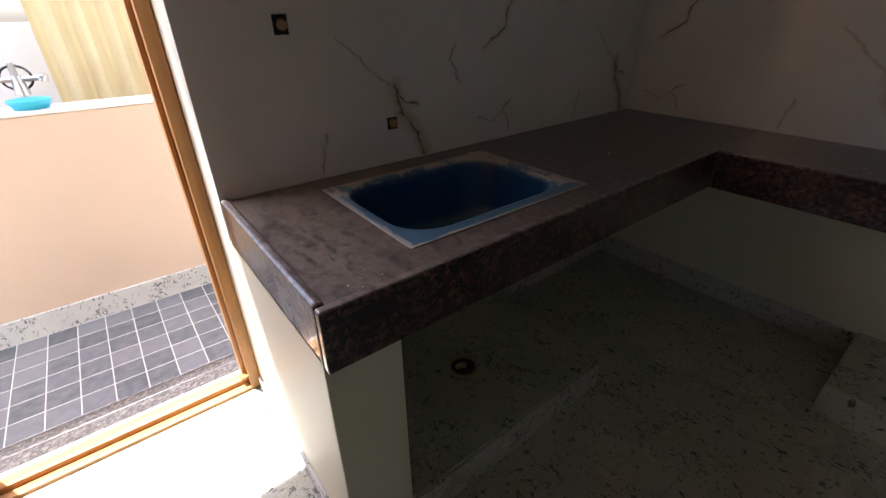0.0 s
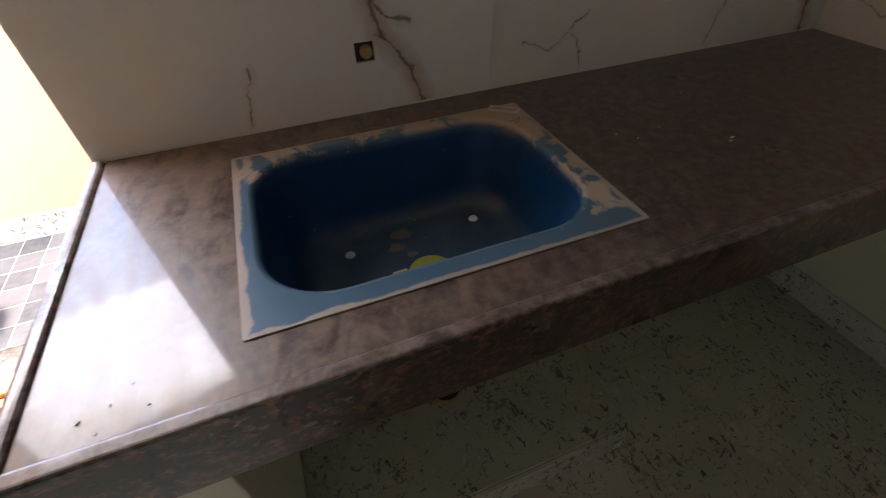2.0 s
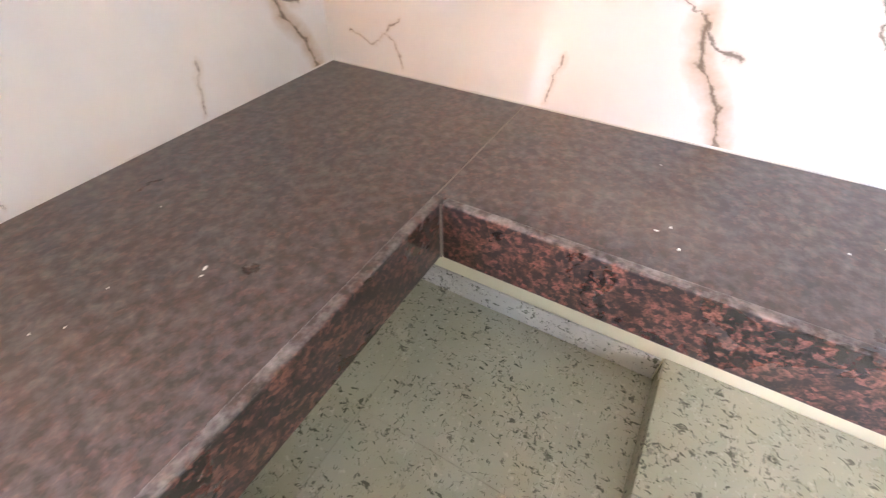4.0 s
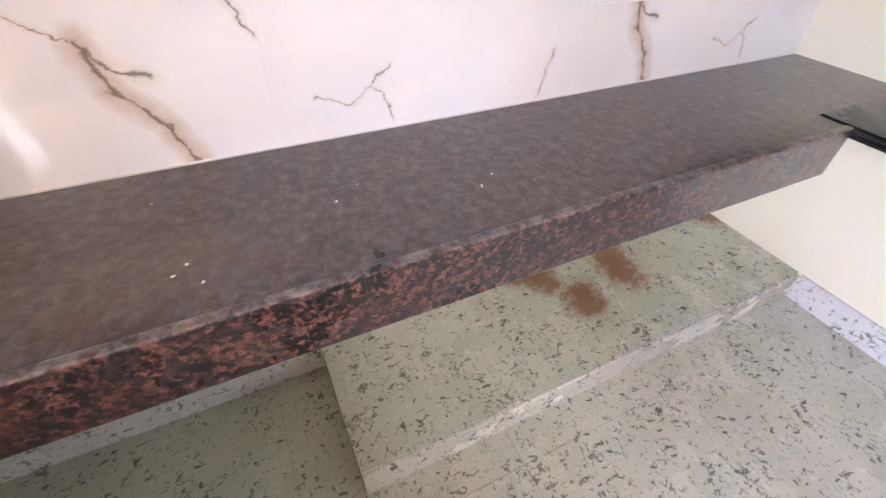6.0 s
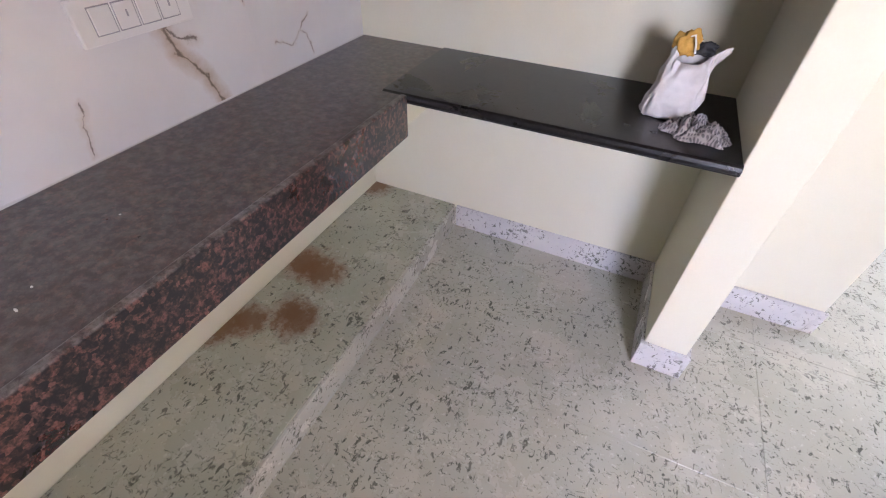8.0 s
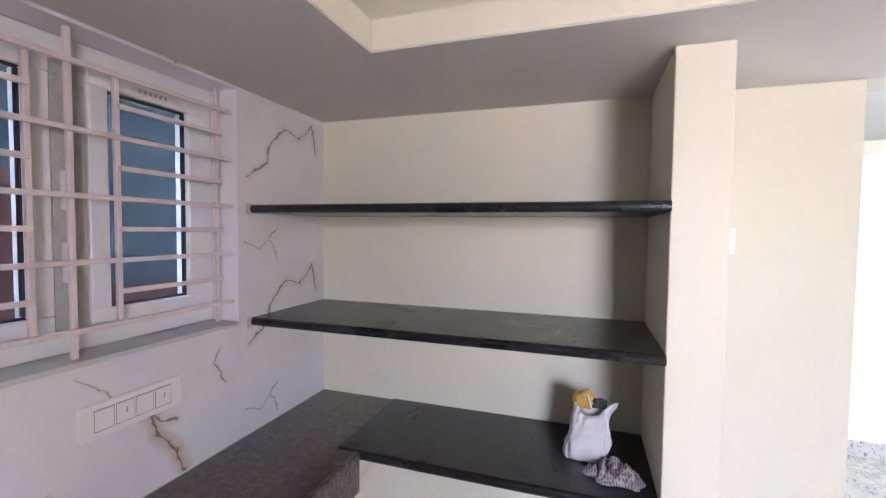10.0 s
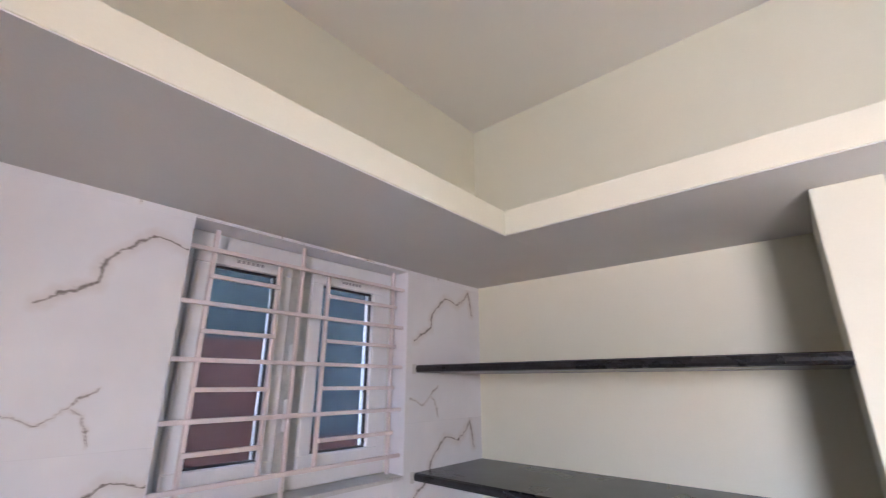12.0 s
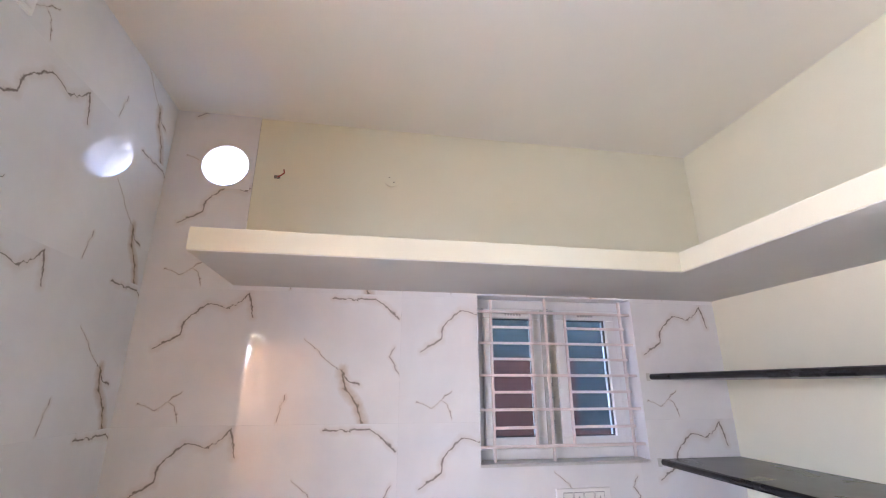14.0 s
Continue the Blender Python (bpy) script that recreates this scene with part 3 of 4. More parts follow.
# thin sheet that gives the ledge underside a greyer colour than its edges
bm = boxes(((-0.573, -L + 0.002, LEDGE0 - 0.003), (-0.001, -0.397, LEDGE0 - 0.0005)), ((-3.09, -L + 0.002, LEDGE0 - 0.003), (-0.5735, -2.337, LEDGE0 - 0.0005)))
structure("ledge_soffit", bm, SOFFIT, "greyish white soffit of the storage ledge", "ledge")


def skirting(lo, hi, label="pale speckled skirting tile", material=None):
    return structure("baseboard", boxes((lo, hi), bevel=0.002, seg=1), material or SKIRT, label, "skirting")


skirting((-1.352, -L, FZ + 0.001), (-0.4465, -L + 0.012, PL))
skirting((-1.967, -L, FZ + 0.001), (-1.487, -L + 0.014, PL))
skirting((-1.502, -2.526, FZ + 0.001), (-1.338, -2.511, PL))
skirting((-1.350, -2.953, FZ + 0.001), (-1.338, -2.527, PL))
skirting((-1.502, -2.951, FZ + 0.001), (-1.487, -2.527, PL))
skirting((-0.004, -1.16, FZ + 0.001), (0.007, -0.005, PL - 0.01))
skirting((-0.935, -0.005, FZ + 0.001), (-0.006, 0.007, PL - 0.01))
skirting((XLEFT, -4.999, FZ + 0.001), (-0.2, -4.985, PL), "pale speckled skirting tile in the next room")
skirting((XEND - 0.012, -0.615, FZ + 0.001), (XEND, 0.165, 0.09))

# raised plinths under the counters
structure("plinth_window", boxes(((-0.434, -L + 0.001, -0.005), (0.006, -1.165, PL)), bevel=0.003), PLINTH, "raised speckled tile plinth with brown powder stains", "plinth")
structure("plinth_sink", boxes(((-1.769, -0.61, -0.005), (-0.94, 0.006, PL)), bevel=0.003), PLINTH, "raised speckled tile plinth under the sink", "plinth")

skirting((-0.4465, -2.952, FZ + 0.001), (-0.4345, -1.166, PL - 0.003), "pale speckled tile face of the plinth", PLINTH_FACE)
skirting((-1.768, -0.6225, FZ + 0.001), (-0.941, -0.6105, PL - 0.003), "pale speckled tile face of the plinth", PLINTH_FACE)

# ---- worktops ----


def plate(xs, ys, z0, z1, keep):
    """A flat slab over the cells of a grid that keep(i, j) lets stand."""
    bm = bmesh.new()
    vs = [[bm.verts.new((x, y, z0)) for y in ys] for x in xs]
    fs = [bm.faces.new((vs[i][j], vs[i + 1][j], vs[i + 1][j + 1], vs[i][j + 1])) for i in range(len(xs) - 1) for j in range(len(ys) - 1) if keep(i, j)]
    for v in [v for v in bm.verts if not v.link_faces]:
        bm.verts.remove(v)
    ext = bmesh.ops.extrude_face_region(bm, geom=fs)
    for v in ext["geom"]:
        if isinstance(v, bmesh.types.BMVert):
            v.co.z = z1
    return bm



def worktop_sink():
    top = empty("sink_worktop", (-1.0, -0.3, LOW), "dusty brown granite worktop with a raised lip", "worktop")
    y0 = -0.632
    bx0, bx1, by0, by1 = -1.672, -1.108, -0.515, -0.108
    bm = plate((XEND + 0.021, bx0, bx1, -0.0005), (-0.6095, by0, by1, -0.0005), H - 0.03, H - 0.004, lambda i, j: (i, j) != (1, 1))
    part("slab", bm, GRANITE, top)
    bm = boxes(((XEND, y0, LOW), (-0.4245, y0 + 0.022, H)), bevel=0.005, seg=3)
    part("front_apron", bm, GRANITE, top)
    bm = boxes(((XEND, y0 + 0.023, LOW), (XEND + 0.022, -0.002, H + 0.004)), bevel=0.008, seg=3)
    part("end_apron", bm, GRANITE, top)
    bm = boxes(((XEND + 0.022, y0 + 0.03, LOW + 0.02), (bx0 - 0.01, -0.001, H - 0.031)), ((bx1 + 0.01, y0 + 0.03, LOW + 0.02), (-0.01, -0.001, H - 0.031)),
               ((bx0 - 0.01, y0 + 0.024, LOW + 0.03), (bx1 + 0.01, by0 - 0.008, H - 0.031)))
    part("support_slab", bm, CREAM, top, "cream painted concrete underside")
    return top


worktop_sink()


def worktop_window():
    top = empty("window_worktop", (-0.2, -1.7, LOW), "dusty brown granite worktop along the window wall", "worktop")
    bm = plate((-0.424, -0.358, -0.0005), (-L + 0.001, -2.512, -0.6135), H - 0.03, H - 0.004, lambda i, j: (i, j) != (0, 0))
    part("slab", bm, GRANITE, top)
    bm = boxes(((-0.445, -2.514, LOW), (-0.423, -0.634, H)), bevel=0.006, seg=3)
    part("front_apron", bm, GRANITE, top)
    part("support_slab", boxes(((-0.422, -L + 0.001, LOW + 0.02), (-0.004, -0.62, H - 0.031))), CREAM, top, "cream painted concrete underside")
    part("joint_line", boxes(((-0.4462, -0.6348, LOW + 0.002), (-0.4432, -0.6318, H - 0.004))), JOINT, top, "pale joint between the aprons")
    part("wall_joint", boxes(((-0.004, -L + 0.002, H - 0.005), (0.0, -0.004, H - 0.0025))), GROUT, top, "pale cement line along the wall")
    part("joint_line", boxes(((-0.43, -0.6125, H - 0.02), (0.0, -0.6105, H - 0.0035))), JOINT, top, "pale joint between the slabs")
    part("joint_line", boxes(((-0.3575, -L, H - 0.02), (-0.3555, -2.51, H - 0.0035))), JOINT, top, "pale joint between the slabs")
    return top


worktop_window()
structure("counter_support_wall", boxes(((XEND, -0.605, -0.005), (-1.77, 0.006, LOW + 0.018)), bevel=0.003), CREAM, "cream painted counter support wall", "wall")


def shelf(name, x0, x1, z, label):
    """Black granite shelf with a rounded nose."""
    s = empty(name, ((x0 + x1) / 2, -2.7, z - 0.03), label, "shelf", "black granite shelves")
    bm = bmesh.new()
    t, yf, yb = 0.03, -2.508, -L + 0.001
    part("slab", boxes(((x0, yb, z - t), (x1, yf - 0.0125, z))), BLACK_GRANITE, s)
    yb = yf - 0.0122
    prof = [(yb, z), (yf - 0.012, z), (yf - 0.004, z - 0.004), (yf, z - 0.012), (yf, z - 0.02), (yf - 0.004, z - 0.027), (yf - 0.012, z - t), (yb, z - t)]
    a = [bm.verts.new((x0, y, q)) for y, q in prof]
    b = [bm.verts.new((x1, y, q)) for y, q in prof]
    for i in range(len(prof)):
        j = (i + 1) % len(prof)
        bm.faces.new((a[i], a[j], b[j], b[i]))
    bm.faces.new(a), bm.faces.new(b)
    part("rounded_nose", bm, BLACK_GRANITE, s, "polished rounded front edge")
    return s


shelf("granite_shelf", -1.351, -0.358, H, "black granite counter shelf joined to the worktop")
shelf("granite_shelf", -1.351, 0.002, 1.268, "black granite wall shelf with rounded nose")
shelf("granite_shelf", -1.351, 0.002, 1.675, "black granite wall shelf with rounded nose")
for z in (1.268, 1.675):
    structure("trim", boxes(((-0.004, -2.512, z - 0.036), (0.002, -2.492, z + 0.004)), bevel=0.001, seg=1), GROUT, "white cement patch at the shelf end", "trim")

# ---- sink ----


def rounded(x0, x1, y0, y1, r, z, n=8):
    out = []
    for cx, cy, a0 in ((x1 - r, y1 - r, 0), (x0 + r, y1 - r, 90), (x0 + r, y0 + r, 180), (x1 - r, y0 + r, 270)):
        for k in range(n + 1):
            a = radians(a0 + 90 * k / n)
            out.append((cx + r * math.cos(a), cy + r * math.sin(a), z))
    return out


def sink():
    s = empty("kitchen_sink", (-1.385, -0.315, 0.65), "steel kitchen sink under torn blue protective film", "sink")
    x0, x1, y0, y1 = -1.692, -1.08, -0.54, -0.091
    bx0, bx1, by0, by1 = -1.662, -1.125, -0.502, -0.122
    bm = bmesh.new()
    loops = [rounded(x0, x1, y0, y1, 0.004, H - 0.003), rounded(x0 + 0.001, x1 - 0.001, y0 + 0.001, y1 - 0.001, 0.004, H - 0.0015),
             rounded(bx0 - 0.006, bx1 + 0.006, by0 - 0.006, by1 + 0.006, 0.115, H - 0.0005), rounded(bx0, bx1, by0, by1, 0.11, H - 0.002),
             rounded(bx0 + 0.006, bx1 - 0.006, by0 + 0.006, by1 - 0.006, 0.108, H - 0.03), rounded(bx0 + 0.022, bx1 - 0.022, by0 + 0.02, by1 - 0.02, 0.105, H - 0.15),
             rounded(bx0 + 0.034, bx1 - 0.034, by0 + 0.032, by1 - 0.032, 0.10, H - 0.185), rounded(bx0 + 0.055, bx1 - 0.055, by0 + 0.053, by1 - 0.053, 0.085, H - 0.198),
             rounded(bx0 + 0.09, bx1 - 0.09, by0 + 0.085, by1 - 0.085, 0.06, H - 0.201)]
    rings = [[bm.verts.new(p) for p in lp] for lp in loops]
    for a, b in zip(rings, rings[1:]):
        n = len(a)
        for k in range(n):
            bm.faces.new((a[k], a[(k + 1) % n], b[(k + 1) % n], b[k]))
    bm.faces.new(rings[-1])
    for ring in (rings[1], rings[2]):
        n = len(ring)
        for k in range(n):
            e = bm.edges.get((ring[k], ring[(k + 1) % n]))
            if e:
                e.smooth = False
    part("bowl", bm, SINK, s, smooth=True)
    dz = H - 0.2
    part("drain_cover", lathe([(0.0, 0.004), (0.042, 0.004), (0.046, 0.001), (0.046, -0.002)], (-1.38, -0.338, dz)), DRAIN, s, "lime green paper drain cover")
    for x, y in ((-1.523, -0.228), (-1.233, -0.217)):
        part("screw_cap", lathe([(0.0, 0.004), (0.009, 0.003), (0.011, 0.0)], (x, y, dz), 14), PLASTIC, s, "white round cap")
    bm = boxes(((-1.455, -0.372, dz + 0.0008), (-1.425, -0.312, dz + 0.002)))
    part("sticker", bm, STICKER, s, "torn paper sticker on the bowl floor")
    bm = boxes(((-1.50, -0.345, dz + 0.0008), (-1.472, -0.315, dz + 0.002)))
    part("sticker", bm, INK, s, "small red-brown sticker")
    part("sticker", boxes(((-1.515, -0.392, dz + 0.0008), (-1.462, -0.352, dz + 0.002)), bevel=0.0004, seg=1), BASIN, s, "teal sticker on the bowl floor")
    for cx, cy, r0, seed in ((-1.425, -0.243, 0.020, 1.0), (-1.405, -0.205, 0.024, 5.0), (-1.40, -0.275, 0.013, 9.0)):
        bm = bmesh.new()
        rim = [(cx + r0 * q * math.cos(a), cy + 0.7 * r0 * q * math.sin(a)) for a, q in ((k * math.pi / 9, 1 + 0.5 * noise.noise((math.cos(k * math.pi / 9), math.sin(k * math.pi / 9), seed))) for k in range(18))]
        low = [bm.verts.new((x, y, dz + 0.0006)) for x, y in rim]
        top = [bm.verts.new((cx + (x - cx) * 0.9, cy + (y - cy) * 0.9, dz + 0.002)) for x, y in rim]
        for k in range(18):
            bm.faces.new((low[k], low[(k + 1) % 18], top[(k + 1) % 18], top[k]))
        bm.faces.new(top), bm.faces.new(low[::-1])
        part("cement_smear", bm, CEMENT, s, "dried grey cement smear")
    lab = part("size_label", boxes(((-0.034, -0.014, 0.002), (0.034, 0.014, 0.0028)), bevel=0.0003, seg=1), STICKER, s, "dirty paper size label")
    lab.matrix_basis = pose(-1.122, -0.121, H, 0, 0, -38)
    lab.matrix_parent_inverse = s.matrix_world.inverted()
    cu = bpy.data.curves.new("size_text", "FONT")
    cu.body, cu.size, cu.align_x, cu.align_y, cu.extrude = "24X18X9", 0.0135, "CENTER", "CENTER", 0.0002
    cu.materials.append(INK)
    tx = new("size_text", cu)
    tx.location = (0.0, 0.0, 0.0031)
    tx.parent = lab


sink()
pipe = empty("drain_pipe", (-1.355, -0.325, PL), "open waste pipe stub in the plinth", "pipe")
part("rim", lathe([(0.052, 0.0005), (0.052, 0.006), (0.045, 0.007), (0.044, 0.0005)], (-1.355, -0.325, PL), 28), PIPE, pipe, "rust-brown broken rim")
# the pipe is closed by a disc whose black paints the shade inside
part("bore_shade", lathe([(0.0, 0.002), (0.0445, 0.002), (0.0445, 0.0005)], (-1.355, -0.325, PL), 28), BLACK_AND_HOLE_SHADE, pipe, "flat black disc painted as the shade in the open pipe")
part("stub", tube([(-1.375, -0.315, PL + 0.002), (-1.365, -0.32, PL + 0.012), (-1.35, -0.335, PL + 0.014)], 0.011, 8), PIPE, pipe)

# ---- window ----


def window():
    w = empty("window_1", (0.14, -2.02, WZ0), "white two-sash window with textured panes", "window", kind="structure")
    xf0, xf1 = 0.11, 0.17

    def rect(y0, y1, z0, z1, t, x0, x1):
        return boxes(((x0, y0, z0), (x1, y1, z0 + t)), ((x0, y0, z1 - t), (x1, y1, z1)), ((x0, y0, z0 + t), (x1, y0 + t, z1 - t)), ((x0, y1 - t, z0 + t), (x1, y1, z1 - t)), bevel=0.003, seg=1)

    part("window_frame", rect(WX0 + 0.002, WX1 - 0.002, WZ0 + 0.002, WZ1 - 0.002, 0.05, xf0, xf1), UPVC, w)
    part("mullion", boxes(((xf0 - 0.012, -2.045, WZ0 + 0.053), (xf1, -1.965, WZ1 - 0.053)), bevel=0.004), FILM_GREY, w, "mullion still in grey protective film")
    for y0, y1 in ((-1.963, -1.642), (-2.395, -2.047)):
        sash = part("sash", rect(y0, y1, WZ0 + 0.054, WZ1 - 0.054, 0.05, xf0 - 0.018, xf1 - 0.015), UPVC, w)
        part("gasket", rect(y0 + 0.045, y1 - 0.045, WZ0 + 0.10, WZ1 - 0.10, 0.009, xf0 + 0.0, xf0 + 0.02), BLACK_AND_HOLE_SHADE, sash, "black rubber gasket")
        pane = part("pane", boxes(((xf0 + 0.008, y0 + 0.05, WZ0 + 0.104), (xf0 + 0.013, y1 - 0.05, WZ1 - 0.104))), GLASS, sash, "blue textured glass pane")
        pane.visible_shadow = False
        # unreadable print on the film
        part("film_print", boxes(*(((xf0 - 0.0195, (y0 + y1) / 2 - 0.05 + k * 0.016, WZ1 - 0.088), (xf0 - 0.0175, (y0 + y1) / 2 - 0.04 + k * 0.016, WZ1 - 0.078)) for k in range(6))), GREY_INK, sash, "grey print on the film")
    for k in range(6):
        z = WZ0 + 0.12 + k * 0.115
        part("film_print", boxes(*(((xf0 - 0.0135, -2.012, z + j * 0.011), (xf0 - 0.0115, -2.0, z + 0.007 + j * 0.011)) for j in range(6))), GREY_INK, w, "grey print on the film")
    for z in (1.50, 1.68):
        part("handle", boxes(((xf0 - 0.04, -1.998, z - 0.05), (xf0 - 0.012, -1.982, z + 0.05)), bevel=0.004), UPVC, w, "white window handle")
    return w


window()


def grille():
    g = empty("window_grille", (0.03, -2.02, WZ0), "pinkish white welded steel bar window grille", "window grille")
    x, r = 0.035, 0.0065
    for y, z0, z1 in ((-1.668, 1.267, 2.05), (-1.885, 1.34, 1.985), (-1.968, 1.267, 2.063), (-2.078, 1.34, 1.985), (-2.40, 1.275, 2.055)):
        part("upright_bar", boxes(((x - r, y - r, z0), (x + r, y + r, z1)), bevel=0.0015, seg=1), BAR, g)
    for z in (1.984, 1.824, 1.665, 1.503, 1.336):
        part("cross_bar", boxes(((x - 0.019, WX0 + 0.004, z - r), (x - 0.006, WX1 - 0.004, z + r)), bevel=0.0015, seg=1), BAR, g)
    for z in (1.905, 1.745, 1.585, 1.42):
        for y0, y1 in ((-1.885, -1.66), (-2.41, -2.078)):
            part("short_bar", boxes(((x - 0.018, y0, z - r), (x - 0.006, y1, z + r)), bevel=0.0015, seg=1), BAR, g)
    return g


grille()
bm = boxes(((0.0, WX1 - 0.003, WZ0 + 0.002), (0.108, WX1 - 0.0005, WZ1 - 0.001)), ((0.0, WX0 + 0.0005, WZ0 + 0.002), (0.108, WX0 + 0.003, WZ1 - 0.001)), ((0.0, WX0 + 0.003, WZ1 - 0.003), (0.108, WX1 - 0.003, WZ1 - 0.0005)))
structure("window_reveal", bm, REVEAL, "white painted window reveal", "trim")
structure("window_sill", boxes(((-0.0, WX0 + 0.001, WZ0 - 0.012), (0.11, WX1 - 0.001, WZ0 + 0.0015))), GROUT, "grey cement window sill", "sill")
structure("vent_sleeve", lathe([(HR - 0.001, 0.0), (HR - 0.001, 0.25), (HR - 0.006, 0.25), (HR - 0.006, 0.0), (HR - 0.001, 0.0)], n=48, caps=False), PLASTIC, "white sleeve in the round vent hole", "vent").matrix_world = pose(-0.003, HY, HZ, 0, 90, 0)

# ---- fittings on the walls ----


def switch_plate():
    s = empty("switch_board", (0.0, -2.08, 1.067), "white four-module switch board on tile", "switch")
    part("plate", boxes(((-0.012, -2.217, 1.067), (-0.0005, -1.944, 1.155)), bevel=0.003), PLASTIC, s)
    for k in range(4):
        y = -1.979 - k * 0.0525
        # thin grey plate under the rocker shows as a dark outline
        part("module_outline", boxes(((-0.0124, y - 0.0475, 1.0835), (-0.0119, y + 0.0015, 1.1395))), GREY_INK, s, "grey plate that outlines the module")
        rocker = part("rocker", boxes(((-0.0155, y - 0.045, 1.086), (-0.0115, y, 1.137)), bevel=0.002), PLASTIC, s)
        if k in (1, 3):
            part("mark", boxes(((-0.0162, y - 0.026, 1.108), (-0.0152, y - 0.022, 1.122))), GREY_INK, rocker, "grey switch mark")
    return s


switch_plate()
s = empty("switch_plate", (-1.01, 0.0, 2.66), "white switch plate high on the sink wall", "switch")
part("plate", boxes(((-1.08, -0.012, 2.665), (-0.945, -0.0005, 2.75)), bevel=0.003), PLASTIC, s)
part("rocker", boxes(((-1.0, -0.0155, 2.68), (-0.955, -0.0115, 2.735)), bevel=0.002), PLASTIC, s)
s = empty("switch_plate", (-1.588, -L, 1.52), "white switch plate beside the passage", "switch")
part("plate", boxes(((-1.62, -L + 0.0005, 1.52), (-1.557, -L + 0.012, 1.61)), bevel=0.003), PLASTIC, s)
part("rocker", boxes(((-1.609, -L + 0.0115, 1.537), (-1.568, -L + 0.0155, 1.593)), bevel=0.002), PLASTIC, s)

s = empty("ceiling_light_point", (0.0, -1.125, 2.684), "round blank cover plate with screws", "cover plate")
part("plate", join(cyl((-0.006, -1.125, 2.684), (0.006, -1.125, 2.684), 0.038, n=28)), CREAM, s)
for d in (-0.013, 0.013):
    part("screw", cyl((-0.008, -1.125 + d, 2.684 + d), (-0.005, -1.125 + d, 2.684 + d), 0.003, n=10), BLACK_AND_HOLE_SHADE, s)
s = empty("wire_outlet", (0.0, -0.549, 2.653), "red wires from a rough wall outlet", "wire")
part("recess", boxes(((-0.001, -0.545, 2.648), (0.006, -0.515, 2.666)), bevel=0.002, seg=1), CEMENT, s)
part("wire", tube([(0.004, -0.53, 2.655), (-0.02, -0.54, 2.648), (-0.03, -0.556, 2.652), (-0.025, -0.57, 2.668), (-0.02, -0.565, 2.69)], 0.0035, 8), RED_WIRE, s)

SINK_BOXES = ((-1.408, -1.368, 0.954, 0.993), (-1.716, -1.676, 1.238, 1.285))
for x0, x1, z0, z1 in SINK_BOXES:
    s = empty("water_point", ((x0 + x1) / 2, 0.0, z0), "square cut-out with a capped water pipe", "water point")
    # shallow black sheet paints the shade of the open hole behind the plug
    part("recess", boxes(((x0, 0.0079, z0), (x1, 0.0095, z1))), BLACK_AND_HOLE_SHADE, s, "black sheet painted as the shade inside the cut-out")
    part("pipe_plug", cyl(((x0 + x1) / 2 + 0.004, 0.009, (z0 + z1) / 2), ((x0 + x1) / 2 + 0.003, -0.003, (z0 + z1) / 2 - 0.002), 0.013, 0.012, n=16), PIPE, s)

